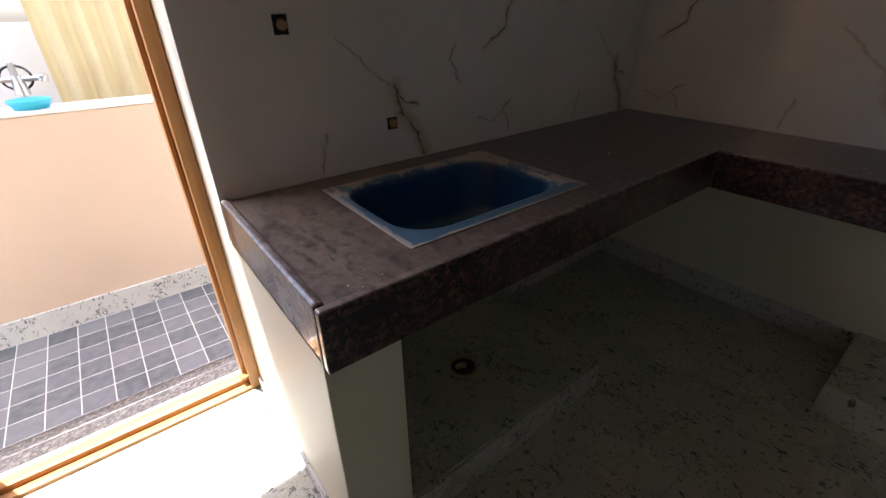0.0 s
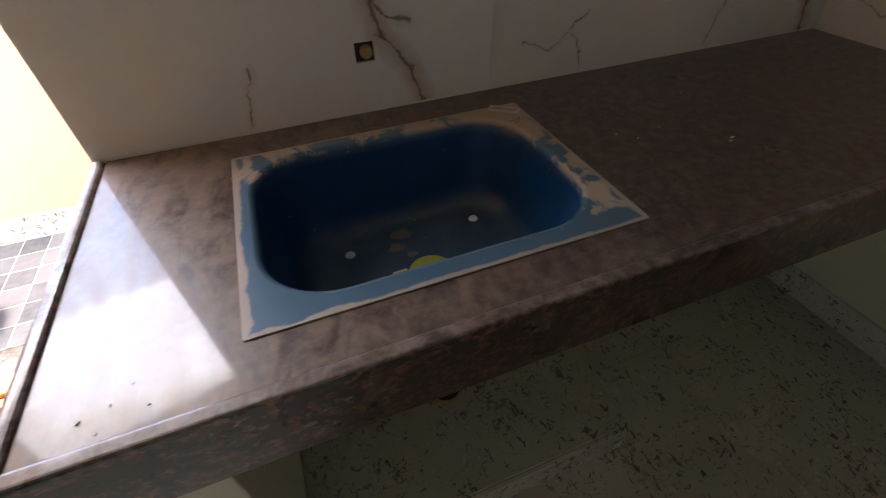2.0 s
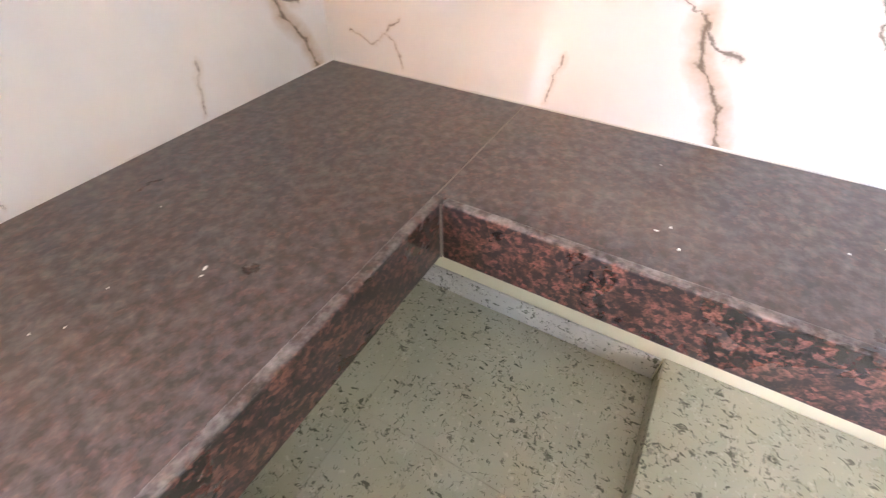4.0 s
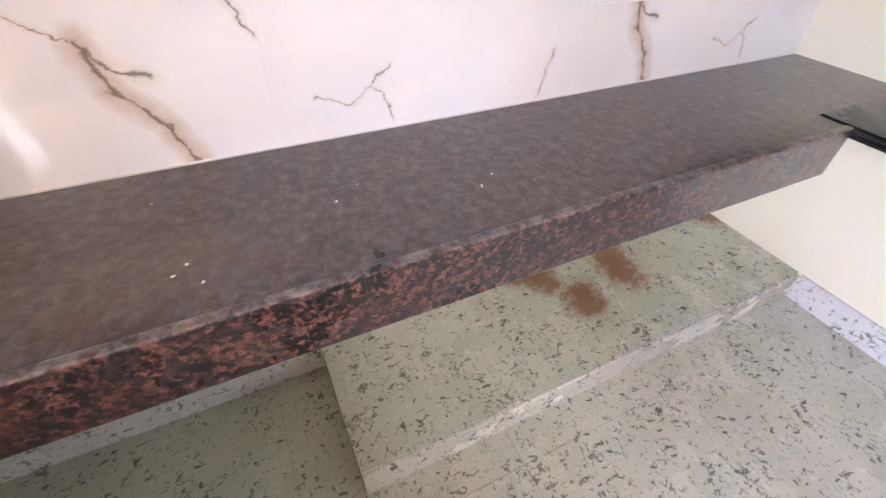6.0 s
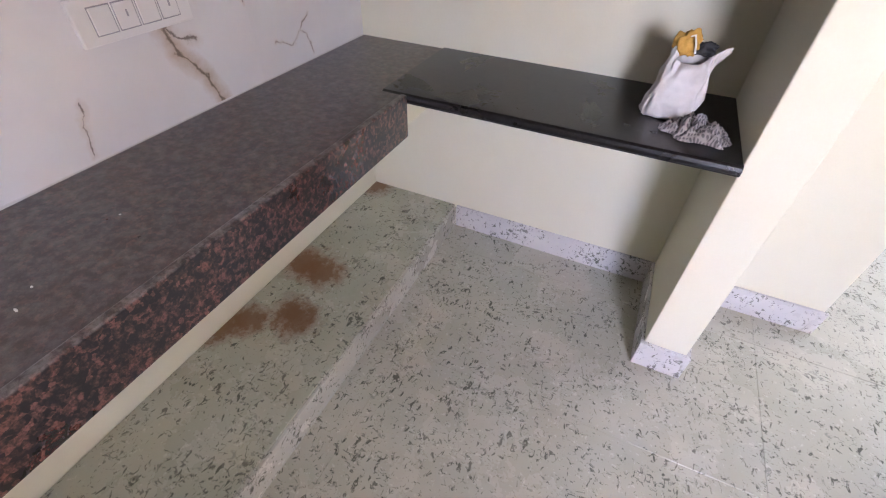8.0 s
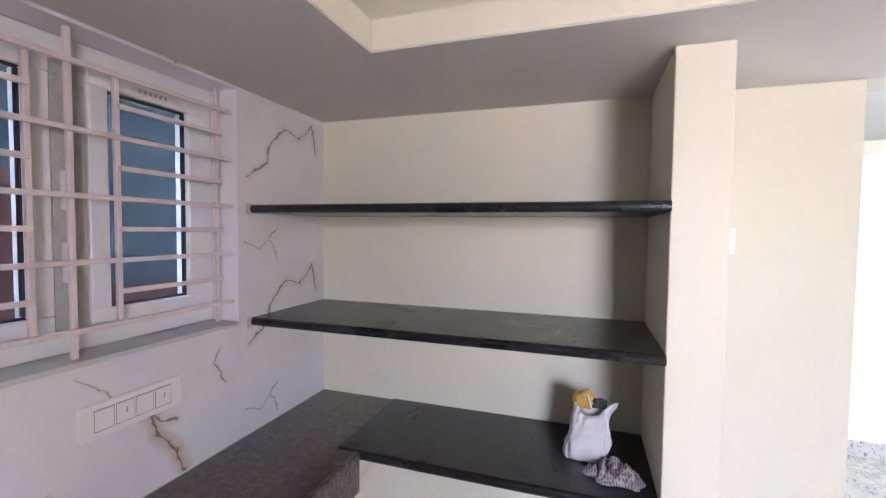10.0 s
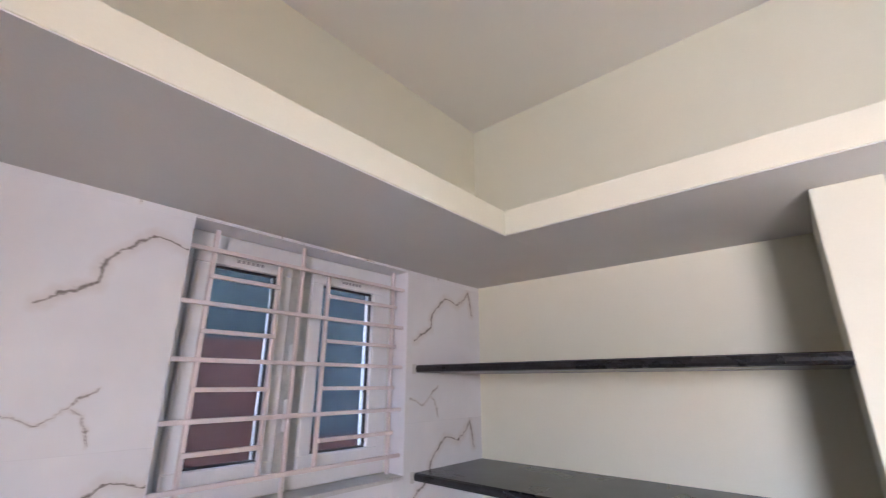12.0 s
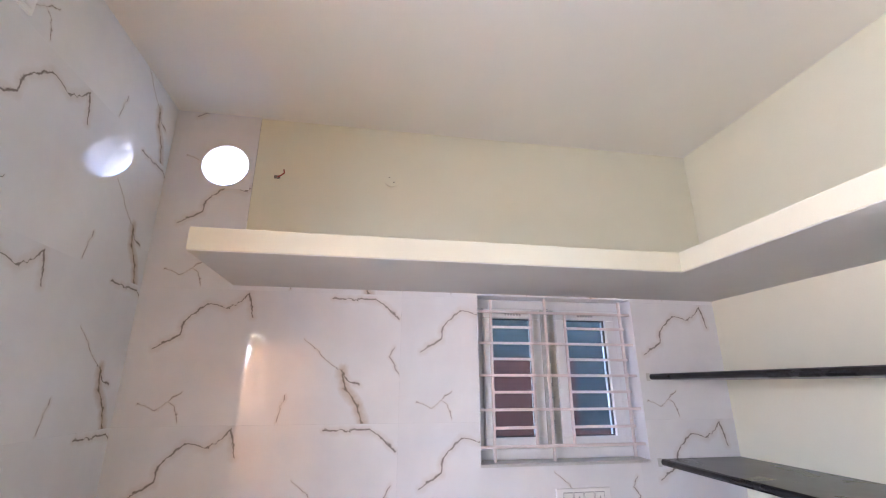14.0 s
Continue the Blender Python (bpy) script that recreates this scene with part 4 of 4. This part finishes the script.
# ---- doorway ----


def door():
    d = empty("door_1", (-2.35, 0.22, 0.0), "varnished teak door frame with an open panelled leaf", "door", kind="structure")
    y0, y1 = 0.18, 0.28
    for x0, x1, rx0, rx1 in ((-1.978, XEND - 0.001, -1.992, -1.978), (DOOR_L + 0.001, -2.722, -2.722, -2.708)):
        part("jamb", boxes(((x0, y0, 0.0), (x1, y1, DOOR_TOP - 0.001)), ((rx0, y0 + 0.045, 0.056), (rx1, y1, DOOR_TOP - 0.07)), bevel=0.003, seg=2), TEAK, d)
    part("head", boxes(((-2.722, y0, DOOR_TOP - 0.065), (-1.978, y1, DOOR_TOP - 0.001)), bevel=0.003), TEAK_X, d)
    part("sill", boxes(((-2.722, y0, -0.006), (-1.978, y0 + 0.032, 0.043)), ((-2.722, y0 + 0.036, -0.006), (-1.978, y1 - 0.012, 0.062)), ((-2.721, y0 + 0.03, -0.006), (-1.979, y0 + 0.04, 0.034)), bevel=0.003), TEAK_X, d)
    part("bolt_socket", boxes(((-2.003, y0 + 0.02, 0.075), (-1.977, y0 + 0.04, 0.085)), bevel=0.002), BRASS, d, "dull brass bolt socket")
    # leaf, hinged at the outer jamb and swung into the room
    w, h, t = 0.74, 2.0, 0.034
    leaf = part("leaf", join(
        boxes(((0, 0, 0.015), (0.10, t, h)), ((w - 0.10, 0, 0.015), (w, t, h)), ((w / 2 - 0.045, 0, 0.20), (w / 2 + 0.045, t, h - 0.11)), bevel=0.003, seg=1),
        boxes(((0.1, 0, 0.015), (w - 0.1, t, 0.2)), ((0.1, 0, h - 0.11), (w - 0.1, t, h)), ((0.1, 0, 0.86), (w - 0.1, t, 1.0)), bevel=0.003, seg=1)), TEAK, d, "open teak leaf with raised panels")
    subs = []
    for px in (0.10, w / 2 + 0.045):
        for pz0, pz1 in ((0.2, 0.86), (1.0, h - 0.11)):
            pw = w / 2 - 0.145
            bm = bmesh.new()
            lo, hi = (px, 0.011, pz0), (px + pw, t - 0.011, pz1)
            add_box(bm, lo, hi)
            bm2 = boxes(((px + 0.035, 0.003, pz0 + 0.035), (px + pw - 0.035, t - 0.003, pz1 - 0.035)), bevel=0.008, seg=1)
            subs.append(part("panel", join(bm, bm2), TEAK, leaf))
    subs.append(part("handle", join(cyl((w - 0.05, -0.03, 0.98), (w - 0.05, -0.03, 1.12), 0.007, n=12), cyl((w - 0.05, 0.0, 0.99), (w - 0.05, -0.03, 0.99), 0.006, n=10), cyl((w - 0.05, 0.0, 1.11), (w - 0.05, -0.03, 1.11), 0.006, n=10)), BRASS, leaf, "brass pull handle"))
    leaf.matrix_basis = pose(-2.742, 0.178, 0.015, 0, 0, -84)
    return d


door()

# ---- outside the door ----
YP = 1.16
structure("utility_floor", boxes(((-5.0, 0.33, -0.3), (0.6, YP + 0.15, -0.002))), GROUT, "grey grout bed of the utility floor", "floor")
structure("threshold", boxes(((-3.3, 0.331, -0.011), (-1.3, 0.418, 0.004)), bevel=0.003), THRESHOLD, "worn brown granite threshold strip", "threshold")
structure("threshold_border", boxes(((-3.3, 0.421, -0.011), (-1.3, 0.477, 0.001)), bevel=0.003), THRESHOLD, "dark granite border strip", "threshold")
structure("parapet", join(boxes(((-5.0, YP, -0.3), (0.6, YP + 0.14, 0.945)), bevel=0.004), ), PEACH, "peach painted parapet wall", "wall")
structure("parapet_coping", boxes(((-5.0, YP - 0.006, 0.946), (0.6, YP + 0.15, 0.962)), bevel=0.004), WHITE_OUT, "white parapet coping", "wall")
structure("baseboard", boxes(((-5.0, YP - 0.013, -0.011), (0.6, YP, 0.112)), bevel=0.002, seg=1), SKIRT, "speckled skirting tile along the parapet", "skirting")

pts = []
for k in range(0, 150):
    a = k * 0.21
    rr = 0.125 + 0.016 * math.sin(k * 0.37) + 0.01 * math.sin(k * 0.11)
    pts.append((-2.93 + rr * math.cos(a) * 1.1, 0.60 + rr * math.sin(a), 0.012 + 0.018 * (a / 6.283) * 0.75 + 0.005 * math.sin(k * 0.9)))
pts += [(-2.95 - 0.05 * k, 0.74 + 0.01 * k, 0.085 - 0.014 * k) for k in range(1, 6)]
thing("garden_hose", tube(pts, 0.0105, 10), HOSE, "coiled blue garden hose on the grey tiles", "hose", smooth=True)

# unseen slab added to keep the sun off the outdoor tiles; posts carry it
canopy = empty("shade_canopy", (-2.2, 2.9, -0.6), "added unseen slab on posts that shades the outdoor tiles", "canopy")
part("slab", boxes(((-6.0, 2.25, 6.2), (1.6, 3.6, 6.34)), bevel=0.01), WHITE_OUT, canopy)
for x in (-5.8, 1.3):
    part("post", boxes(((x, 3.3, -0.6), (x + 0.2, 3.5, 6.2)), bevel=0.01), WHITE_OUT, canopy)

# neighbour's yard beyond the parapet
structure("neighbour_yard_wall", boxes(((-9.0, 2.1, -0.6), (-1.0, 2.25, 1.25)), bevel=0.01), WHITE_OUT, "white neighbouring yard wall", "wall")
bm = bmesh.new()
prev = None
for k in range(61):
    x = -2.25 + k * 0.02
    y = 1.82 + 0.022 * math.sin(k * 1.05)
    cur = [bm.verts.new((x, y, 0.6)), bm.verts.new((x, y, 1.75)), bm.verts.new((x, y + 0.004, 1.75)), bm.verts.new((x, y + 0.004, 0.6))]
    if prev:
        for i in range(4):
            bm.faces.new((prev[i], prev[(i + 1) % 4], cur[(i + 1) % 4], cur[i]))
    prev = cur
fence = thing("corrugated_fence", bm, YELLOW_SHEET, "cream corrugated sheet fence beyond the parapet", "fence")
part("post", boxes(((-1.6, 1.84, -0.6), (-1.55, 1.89, 0.7))), STEEL, fence)
part("post", boxes(((-2.2, 1.85, -0.6), (-2.15, 1.90, 0.7))), STEEL, fence)

tap = empty("yard_tap", (-2.36, 1.55, -0.6), "steel yard tap with two side handles", "tap")
part("riser", cyl((-2.36, 1.55, -0.6), (-2.36, 1.55, 1.02), 0.014, n=16), STEEL, tap)
part("body", join(cyl((-2.36, 1.55, 0.98), (-2.36, 1.55, 1.06), 0.028, 0.02), cyl((-2.45, 1.55, 1.045), (-2.27, 1.55, 1.045), 0.011, n=14), cyl((-2.36, 1.55, 1.06), (-2.36, 1.53, 1.12), 0.014, 0.01, n=14)), STEEL, tap)
for sx in (-1, 1):
    part("handle", join(cyl((-2.36 + sx * 0.085, 1.55, 1.03), (-2.36 + sx * 0.10, 1.55, 1.06), 0.02, 0.014), cyl((-2.36 + sx * 0.085, 1.52, 1.05), (-2.36 + sx * 0.085, 1.58, 1.05), 0.006, n=10)), STEEL, tap)
part("hose_ring", tube([(-2.36 + 0.055 * math.cos(a * 0.35), 1.56, 1.05 + 0.05 * math.sin(a * 0.35)) for a in range(0, 19)], 0.005, 8), BLACK_AND_HOLE_SHADE, tap, "dark loop of tubing")
thing("plastic_basin", lathe([(0.0, 0.0), (0.05, 0.0), (0.065, 0.035), (0.07, 0.035), (0.072, 0.03), (0.055, -0.002)], (-2.326, YP + 0.07, 0.9635), 28), BASIN, "small cyan plastic bowl on the parapet", "bowl", smooth=True)

# neighbouring house across the gap behind the window
nb = empty("neighbour_house", (1.6, -1.5, -0.6), "neighbouring house wall, red below and grey-blue above", "house")
part("wall", boxes(((1.05, -6.0, -0.6), (1.3, 0.6, 2.55))), BLUE_OUT, nb, "grey-blue painted wall")
part("dado", boxes(((1.03, -6.0, -0.6), (1.048, -2.6, 1.3))), RED_OUT, nb, "low brick-red band")
part("dado", boxes(((1.03, -2.599, -0.6), (1.048, 0.6, 1.82))), RED_OUT, nb, "high brick-red band")
# overhang out of view, added to keep sun off the wall behind the panes
part("shade_slab", boxes(((0.62, -6.0, 2.551), (1.5, 1.2, 2.62)), bevel=0.005), WHITE_OUT, nb, "added unseen overhang that shades the wall below")

# ---- loose things on the shelf ----


def sack():
    s = empty("plastic_sack", (-1.165, -2.735, H), "crumpled white plastic sack with an orange bundle", "bag")
    bm = bmesh.new()
    n, rows = 64, 30
    rings = []
    for j in range(rows):
        v = j / (rows - 1)
        pinch = 0.86 if j == 0 else 1.0
        wx = (0.066 - 0.012 * v + 0.004 * math.sin(v * 5)) * pinch
        wy = (0.046 - 0.034 * v * v) * pinch
        ring = []
        for k in range(n):
            a = 2 * math.pi * k / n
            ca, sa = math.cos(a), math.sin(a)
            sx = math.copysign(abs(ca) ** 0.55, ca)
            sy = math.copysign(abs(sa) ** 0.55, sa)
            crease = abs(noise.noise((ca * 1.6, sa * 1.6, v * 2.2 + 4.0))) - 0.25
            fold = 0.016 * crease + 0.007 * noise.noise((ca * 4.0, sa * 4.0, v * 6.0))
            corner = max(0.0, -ca - 0.55) / 0.45
            flap = 0.027 * max(0.0, (v - 0.66) / 0.34) ** 1.5 * corner
            dz = 0.016 * v ** 3 * math.sin(2 * a + 2.2) - 0.020 * v ** 4 * (1 - corner) * max(0.0, sa) + 0.006 * v * noise.noise((a * 1.5, v, 1.0))
            lean = -0.022 * v
            ring.append(bm.verts.new((-1.155 + (wx + fold) * sx - flap + lean, -2.735 + (wy + fold) * sy, H + 0.001 + 0.178 * v + dz * (1 if j else 0))))
        rings.append(ring)
    for a, b in zip(rings, rings[1:]):
        for k in range(n):
            bm.faces.new((a[k], a[(k + 1) % n], b[(k + 1) % n], b[k]))
    bm.faces.new(rings[0])
    part("bag", bm, BAG, s, smooth=True)
    ochre = simple("ochre_rag", (0.45, 0.24, 0.04), (0.62, 0.38, 0.09), 70, 0.9, 300, 0.4)
    for name, m, cx, cz, rx, rz, label in (("bundle", ochre, -1.150, 0.188, 0.030, 0.034, "orange-yellow rag bundle"), ("wrapper", BLACK_AND_HOLE_SHADE, -1.192, 0.180, 0.030, 0.018, "dark crumpled wrapper")):
        bm = bmesh.new()
        bmesh.ops.create_icosphere(bm, subdivisions=4, radius=1.0)
        for v in bm.verts:
            v.co *= 1.0 + 0.45 * noise.noise(v.co * 1.8 + Vector((cx * 9, 0, 0))) + 0.18 * noise.noise(v.co * 5.0)
            v.co = Vector((v.co.x * rx + cx, v.co.y * 0.016 - 2.74, v.co.z * rz + H + cz))
        part(name, bm, m, s, label, smooth=True)
    part("tie", tube([(-1.172, -2.722, H + 0.172), (-1.166, -2.718, H + 0.196), (-1.158, -2.722, H + 0.214), (-1.150, -2.73, H + 0.208)], 0.0025, 8), PLASTIC, s, "thin white string")
    return s


sack()


def rag():
    bm = bmesh.new()
    nx, ny = 64, 40
    g = [[None] * ny for _ in range(nx)]
    d = Vector((-0.155, 0.10)).normalized()
    nrm = Vector((-d.y, d.x))
    for i in range(nx):
        for j in range(ny):
            u, v = i / (nx - 1), j / (ny - 1)
            wob = 0.012 * noise.noise((u * 6, v * 4, 2.0))
            width = 0.125 * (0.45 + 0.75 * math.sin(math.pi * min(1, 0.15 + u * 0.95)))
            q = Vector((-1.175, -2.69)) + d * (u * 0.165 + wob) + nrm * ((v - 0.5) * width + 0.014 * noise.noise((u * 5, v * 5, 9)))
            edge = min(1.0, 5 * min(u, 1 - u, v, 1 - v))
            z = 0.0025 + edge * (0.012 + 0.048 * abs(noise.noise((u * 6, v * 4, 0.3))) + 0.014 * abs(noise.noise((u * 12, v * 8, 5.3))))
            g[i][j] = bm.verts.new((q.x, q.y, H + z))
    for i in range(nx - 1):
        for j in range(ny - 1):
            bm.faces.new((g[i][j], g[i + 1][j], g[i + 1][j + 1], g[i][j + 1]))
    bmesh.ops.solidify(bm, geom=bm.faces[:], thickness=0.002)
    return thing("cleaning_rag", bm, CLOTH, "crumpled grey checked cotton rag on black granite", "cloth", smooth=True)


rag()

# plaster crumbs on the worktop
rng = random.Random(11)
proto = bmesh.new()
bmesh.ops.create_icosphere(proto, subdivisions=1, radius=0.5)
for v in proto.verts:
    v.co *= 1 + 0.5 * noise.noise(v.co * 3)
crumb_mesh = mesh_of("plaster_crumb", proto, CRUMB)
for x, y, s in ((-0.762, -0.402, 0.011), (-0.775, -0.41, 0.007), (-0.93, -0.33, 0.005), (-0.86, -0.31, 0.004), (-0.96, -0.30, 0.004), (-0.7, -0.2, 0.004),
                (-0.24, -1.25, 0.006), (-0.20, -1.3, 0.004), (-0.30, -1.52, 0.009), (-0.27, -1.56, 0.005), (-0.12, -0.95, 0.004), (-0.22, -1.75, 0.005),
                (-0.33, -0.98, 0.008), (-0.36, -1.02, 0.007), (-0.31, -1.0, 0.006), (-1.86, -0.58, 0.006), (-1.84, -0.6, 0.004), (-1.83, -0.57, 0.005), (-1.79, -0.585, 0.004), (-1.81, -0.55, 0.003)):
    ob = tagged(new("plaster_crumb", crumb_mesh), "white crumb of plaster on the granite", "debris", "plaster crumbs")
    ob.matrix_world = Matrix.LocRotScale((x, y, H - 0.004 + s * 0.16), Euler((rng.random(), 0, rng.random() * 6)), (s, s * 0.8, s * 0.35))

# ---- tiles ----


GAP = 0.0002
tile_cache = {}


def lay(wall_ob, to_world, u0, u1, z0, z1, uorg, zorg, cut=()):
    """Lays 1.2 x 0.6 m tiles over a stretch of wall; cut: openings (u0, u1, z0, z1)."""
    i = math.floor((u0 - uorg) / 1.2 + 1e-6)
    while uorg + i * 1.2 < u1 - 1e-6:
        j = math.floor((z0 - zorg) / 0.6 + 1e-6)
        while zorg + j * 0.6 < z1 - 1e-6:
            tu, tz = uorg + i * 1.2, zorg + j * 0.6
            a, b = max(u0, tu + GAP) - tu, min(u1, tu + 1.2) - tu
            c, d = max(z0, tz + GAP) - tz, min(z1, tz + 0.6) - tz
            holes = []
            for h in cut:
                q = (max(h[0] - tu, a), min(h[1] - tu, b), max(h[2] - tz, c), min(h[3] - tz, d))
                if q[0] < q[1] - 1e-6 and q[2] < q[3] - 1e-6:
                    holes.append(q)
            key = (round(a, 4), round(b, 4), round(c, 4), round(d, 4), tuple(holes))
            if key not in tile_cache:
                tile_cache[key] = grid_tile(a, b, c, d, holes)
            ob = new("tile", tile_cache[key])
            ob.parent = wall_ob
            ob.matrix_parent_inverse = wall_ob.matrix_world.inverted()
            ob.matrix_basis = to_world(tu, tz)
            j += 1
        i += 1


def grid_tile(a, b, c, d, holes, t=0.0075):
    bm = bmesh.new()
    us = sorted({a, b, *(round(x, 5) for h in holes for x in h[:2])})
    vs = sorted({c, d, *(round(x, 5) for h in holes for x in h[2:])})
    verts = {}
    for u in us:
        for v in vs:
            verts[u, v] = bm.verts.new((u, 0.0, v))
    for p, q in zip(us, us[1:]):
        for r, s in zip(vs, vs[1:]):
            m = ((p + q) / 2, (r + s) / 2)
            if not any(h[0] - 1e-4 < m[0] < h[1] + 1e-4 and h[2] - 1e-4 < m[1] < h[3] + 1e-4 for h in holes):
                bm.faces.new((verts[p, r], verts[q, r], verts[q, s], verts[p, s]))
    for v in [v for v in bm.verts if not v.link_faces]:
        bm.verts.remove(v)
    ext = bmesh.ops.extrude_edge_only(bm, edges=[e for e in bm.edges if len(e.link_faces) == 1])
    for v in ext["geom"]:
        if isinstance(v, bmesh.types.BMVert):
            v.co.y = t
    return mesh_of("tile", bm, MARBLE)


# window wall: u runs away from the sink wall; full height as far as the vent strip, below the ledge beyond it
to_window = lambda u, z: pose(0.0, -u, z, 0, 0, -90)
VENT_Z0, VENT_Z1 = 2.05, 2.65
lay(wall_window, to_window, 0.0, L, H - 0.02, 2.05, 0.0, H, ((-WX1, -WX0, WZ0, WZ1),))
lay(wall_window, to_window, 0.4, L, 2.05, LEDGE0, 0.0, H, ((-WX1, -WX0, WZ0, WZ1),))
lay(wall_window, to_window, 0.0, 0.415, 2.05, CEILING, 0.0, H, ((-HY - 0.13, -HY + 0.13, HZ - 0.13, HZ + 0.13),))
# the square round the vent is one cut piece
piece = ring_plate(HY - 0.13, HY + 0.13, HZ - 0.13, HZ + 0.13, HY, HZ, HR, 0.0, 0.0075)
part("tile", piece, MARBLE, wall_window)
# sink wall: u is x
to_sink = lambda u, z: pose(u, 0.0, z)
lay(wall_sink, to_sink, XEND, -0.0005, H - 0.02, CEILING, -1.1, H, SINK_BOXES)

# floor tiles of the kitchen and the next room, laid with hairline joints
floor_meshes = {}
for i in range(-4, 1):
    for j in range(-10, 1):
        x0, x1 = -0.0 + i * 1.2 - 0.56, -0.0 + i * 1.2 + 0.64 - 0.0012
        y0, y1 = j * 0.6 - 0.4, j * 0.6 + 0.2 - 0.0012
        x0, x1, y0, y1 = max(x0, XLEFT), min(x1, 0.0), max(y0, -5.2), min(y1, 0.2)
        if x1 - x0 < 0.02 or y1 - y0 < 0.02:
            continue
        key = (round(x1 - x0, 4), round(y1 - y0, 4))
        if key not in floor_meshes:
            floor_meshes[key] = mesh_of("tile", boxes(((0, 0, -0.0075), (key[0], key[1], 0.0)), bevel=0.0006, seg=1), FLOOR)
        ob = new("tile", floor_meshes[key])
        ob.parent = base
        ob.location = (x0, y0, FZ)

# grey anti-skid tiles outside
uf = bpy.data.objects["utility_floor"]
slate = mesh_of("tile", boxes(((0, 0, -0.011), (0.1035, 0.1055, 0.0)), bevel=0.001, seg=1), SLATE)
for i in range(24):
    for j in range(6):
        ob = new("tile", slate)
        ob.parent = uf
        ob.location = (-4.132 + i * 0.1085, 0.481 + j * 0.111, -0.001)
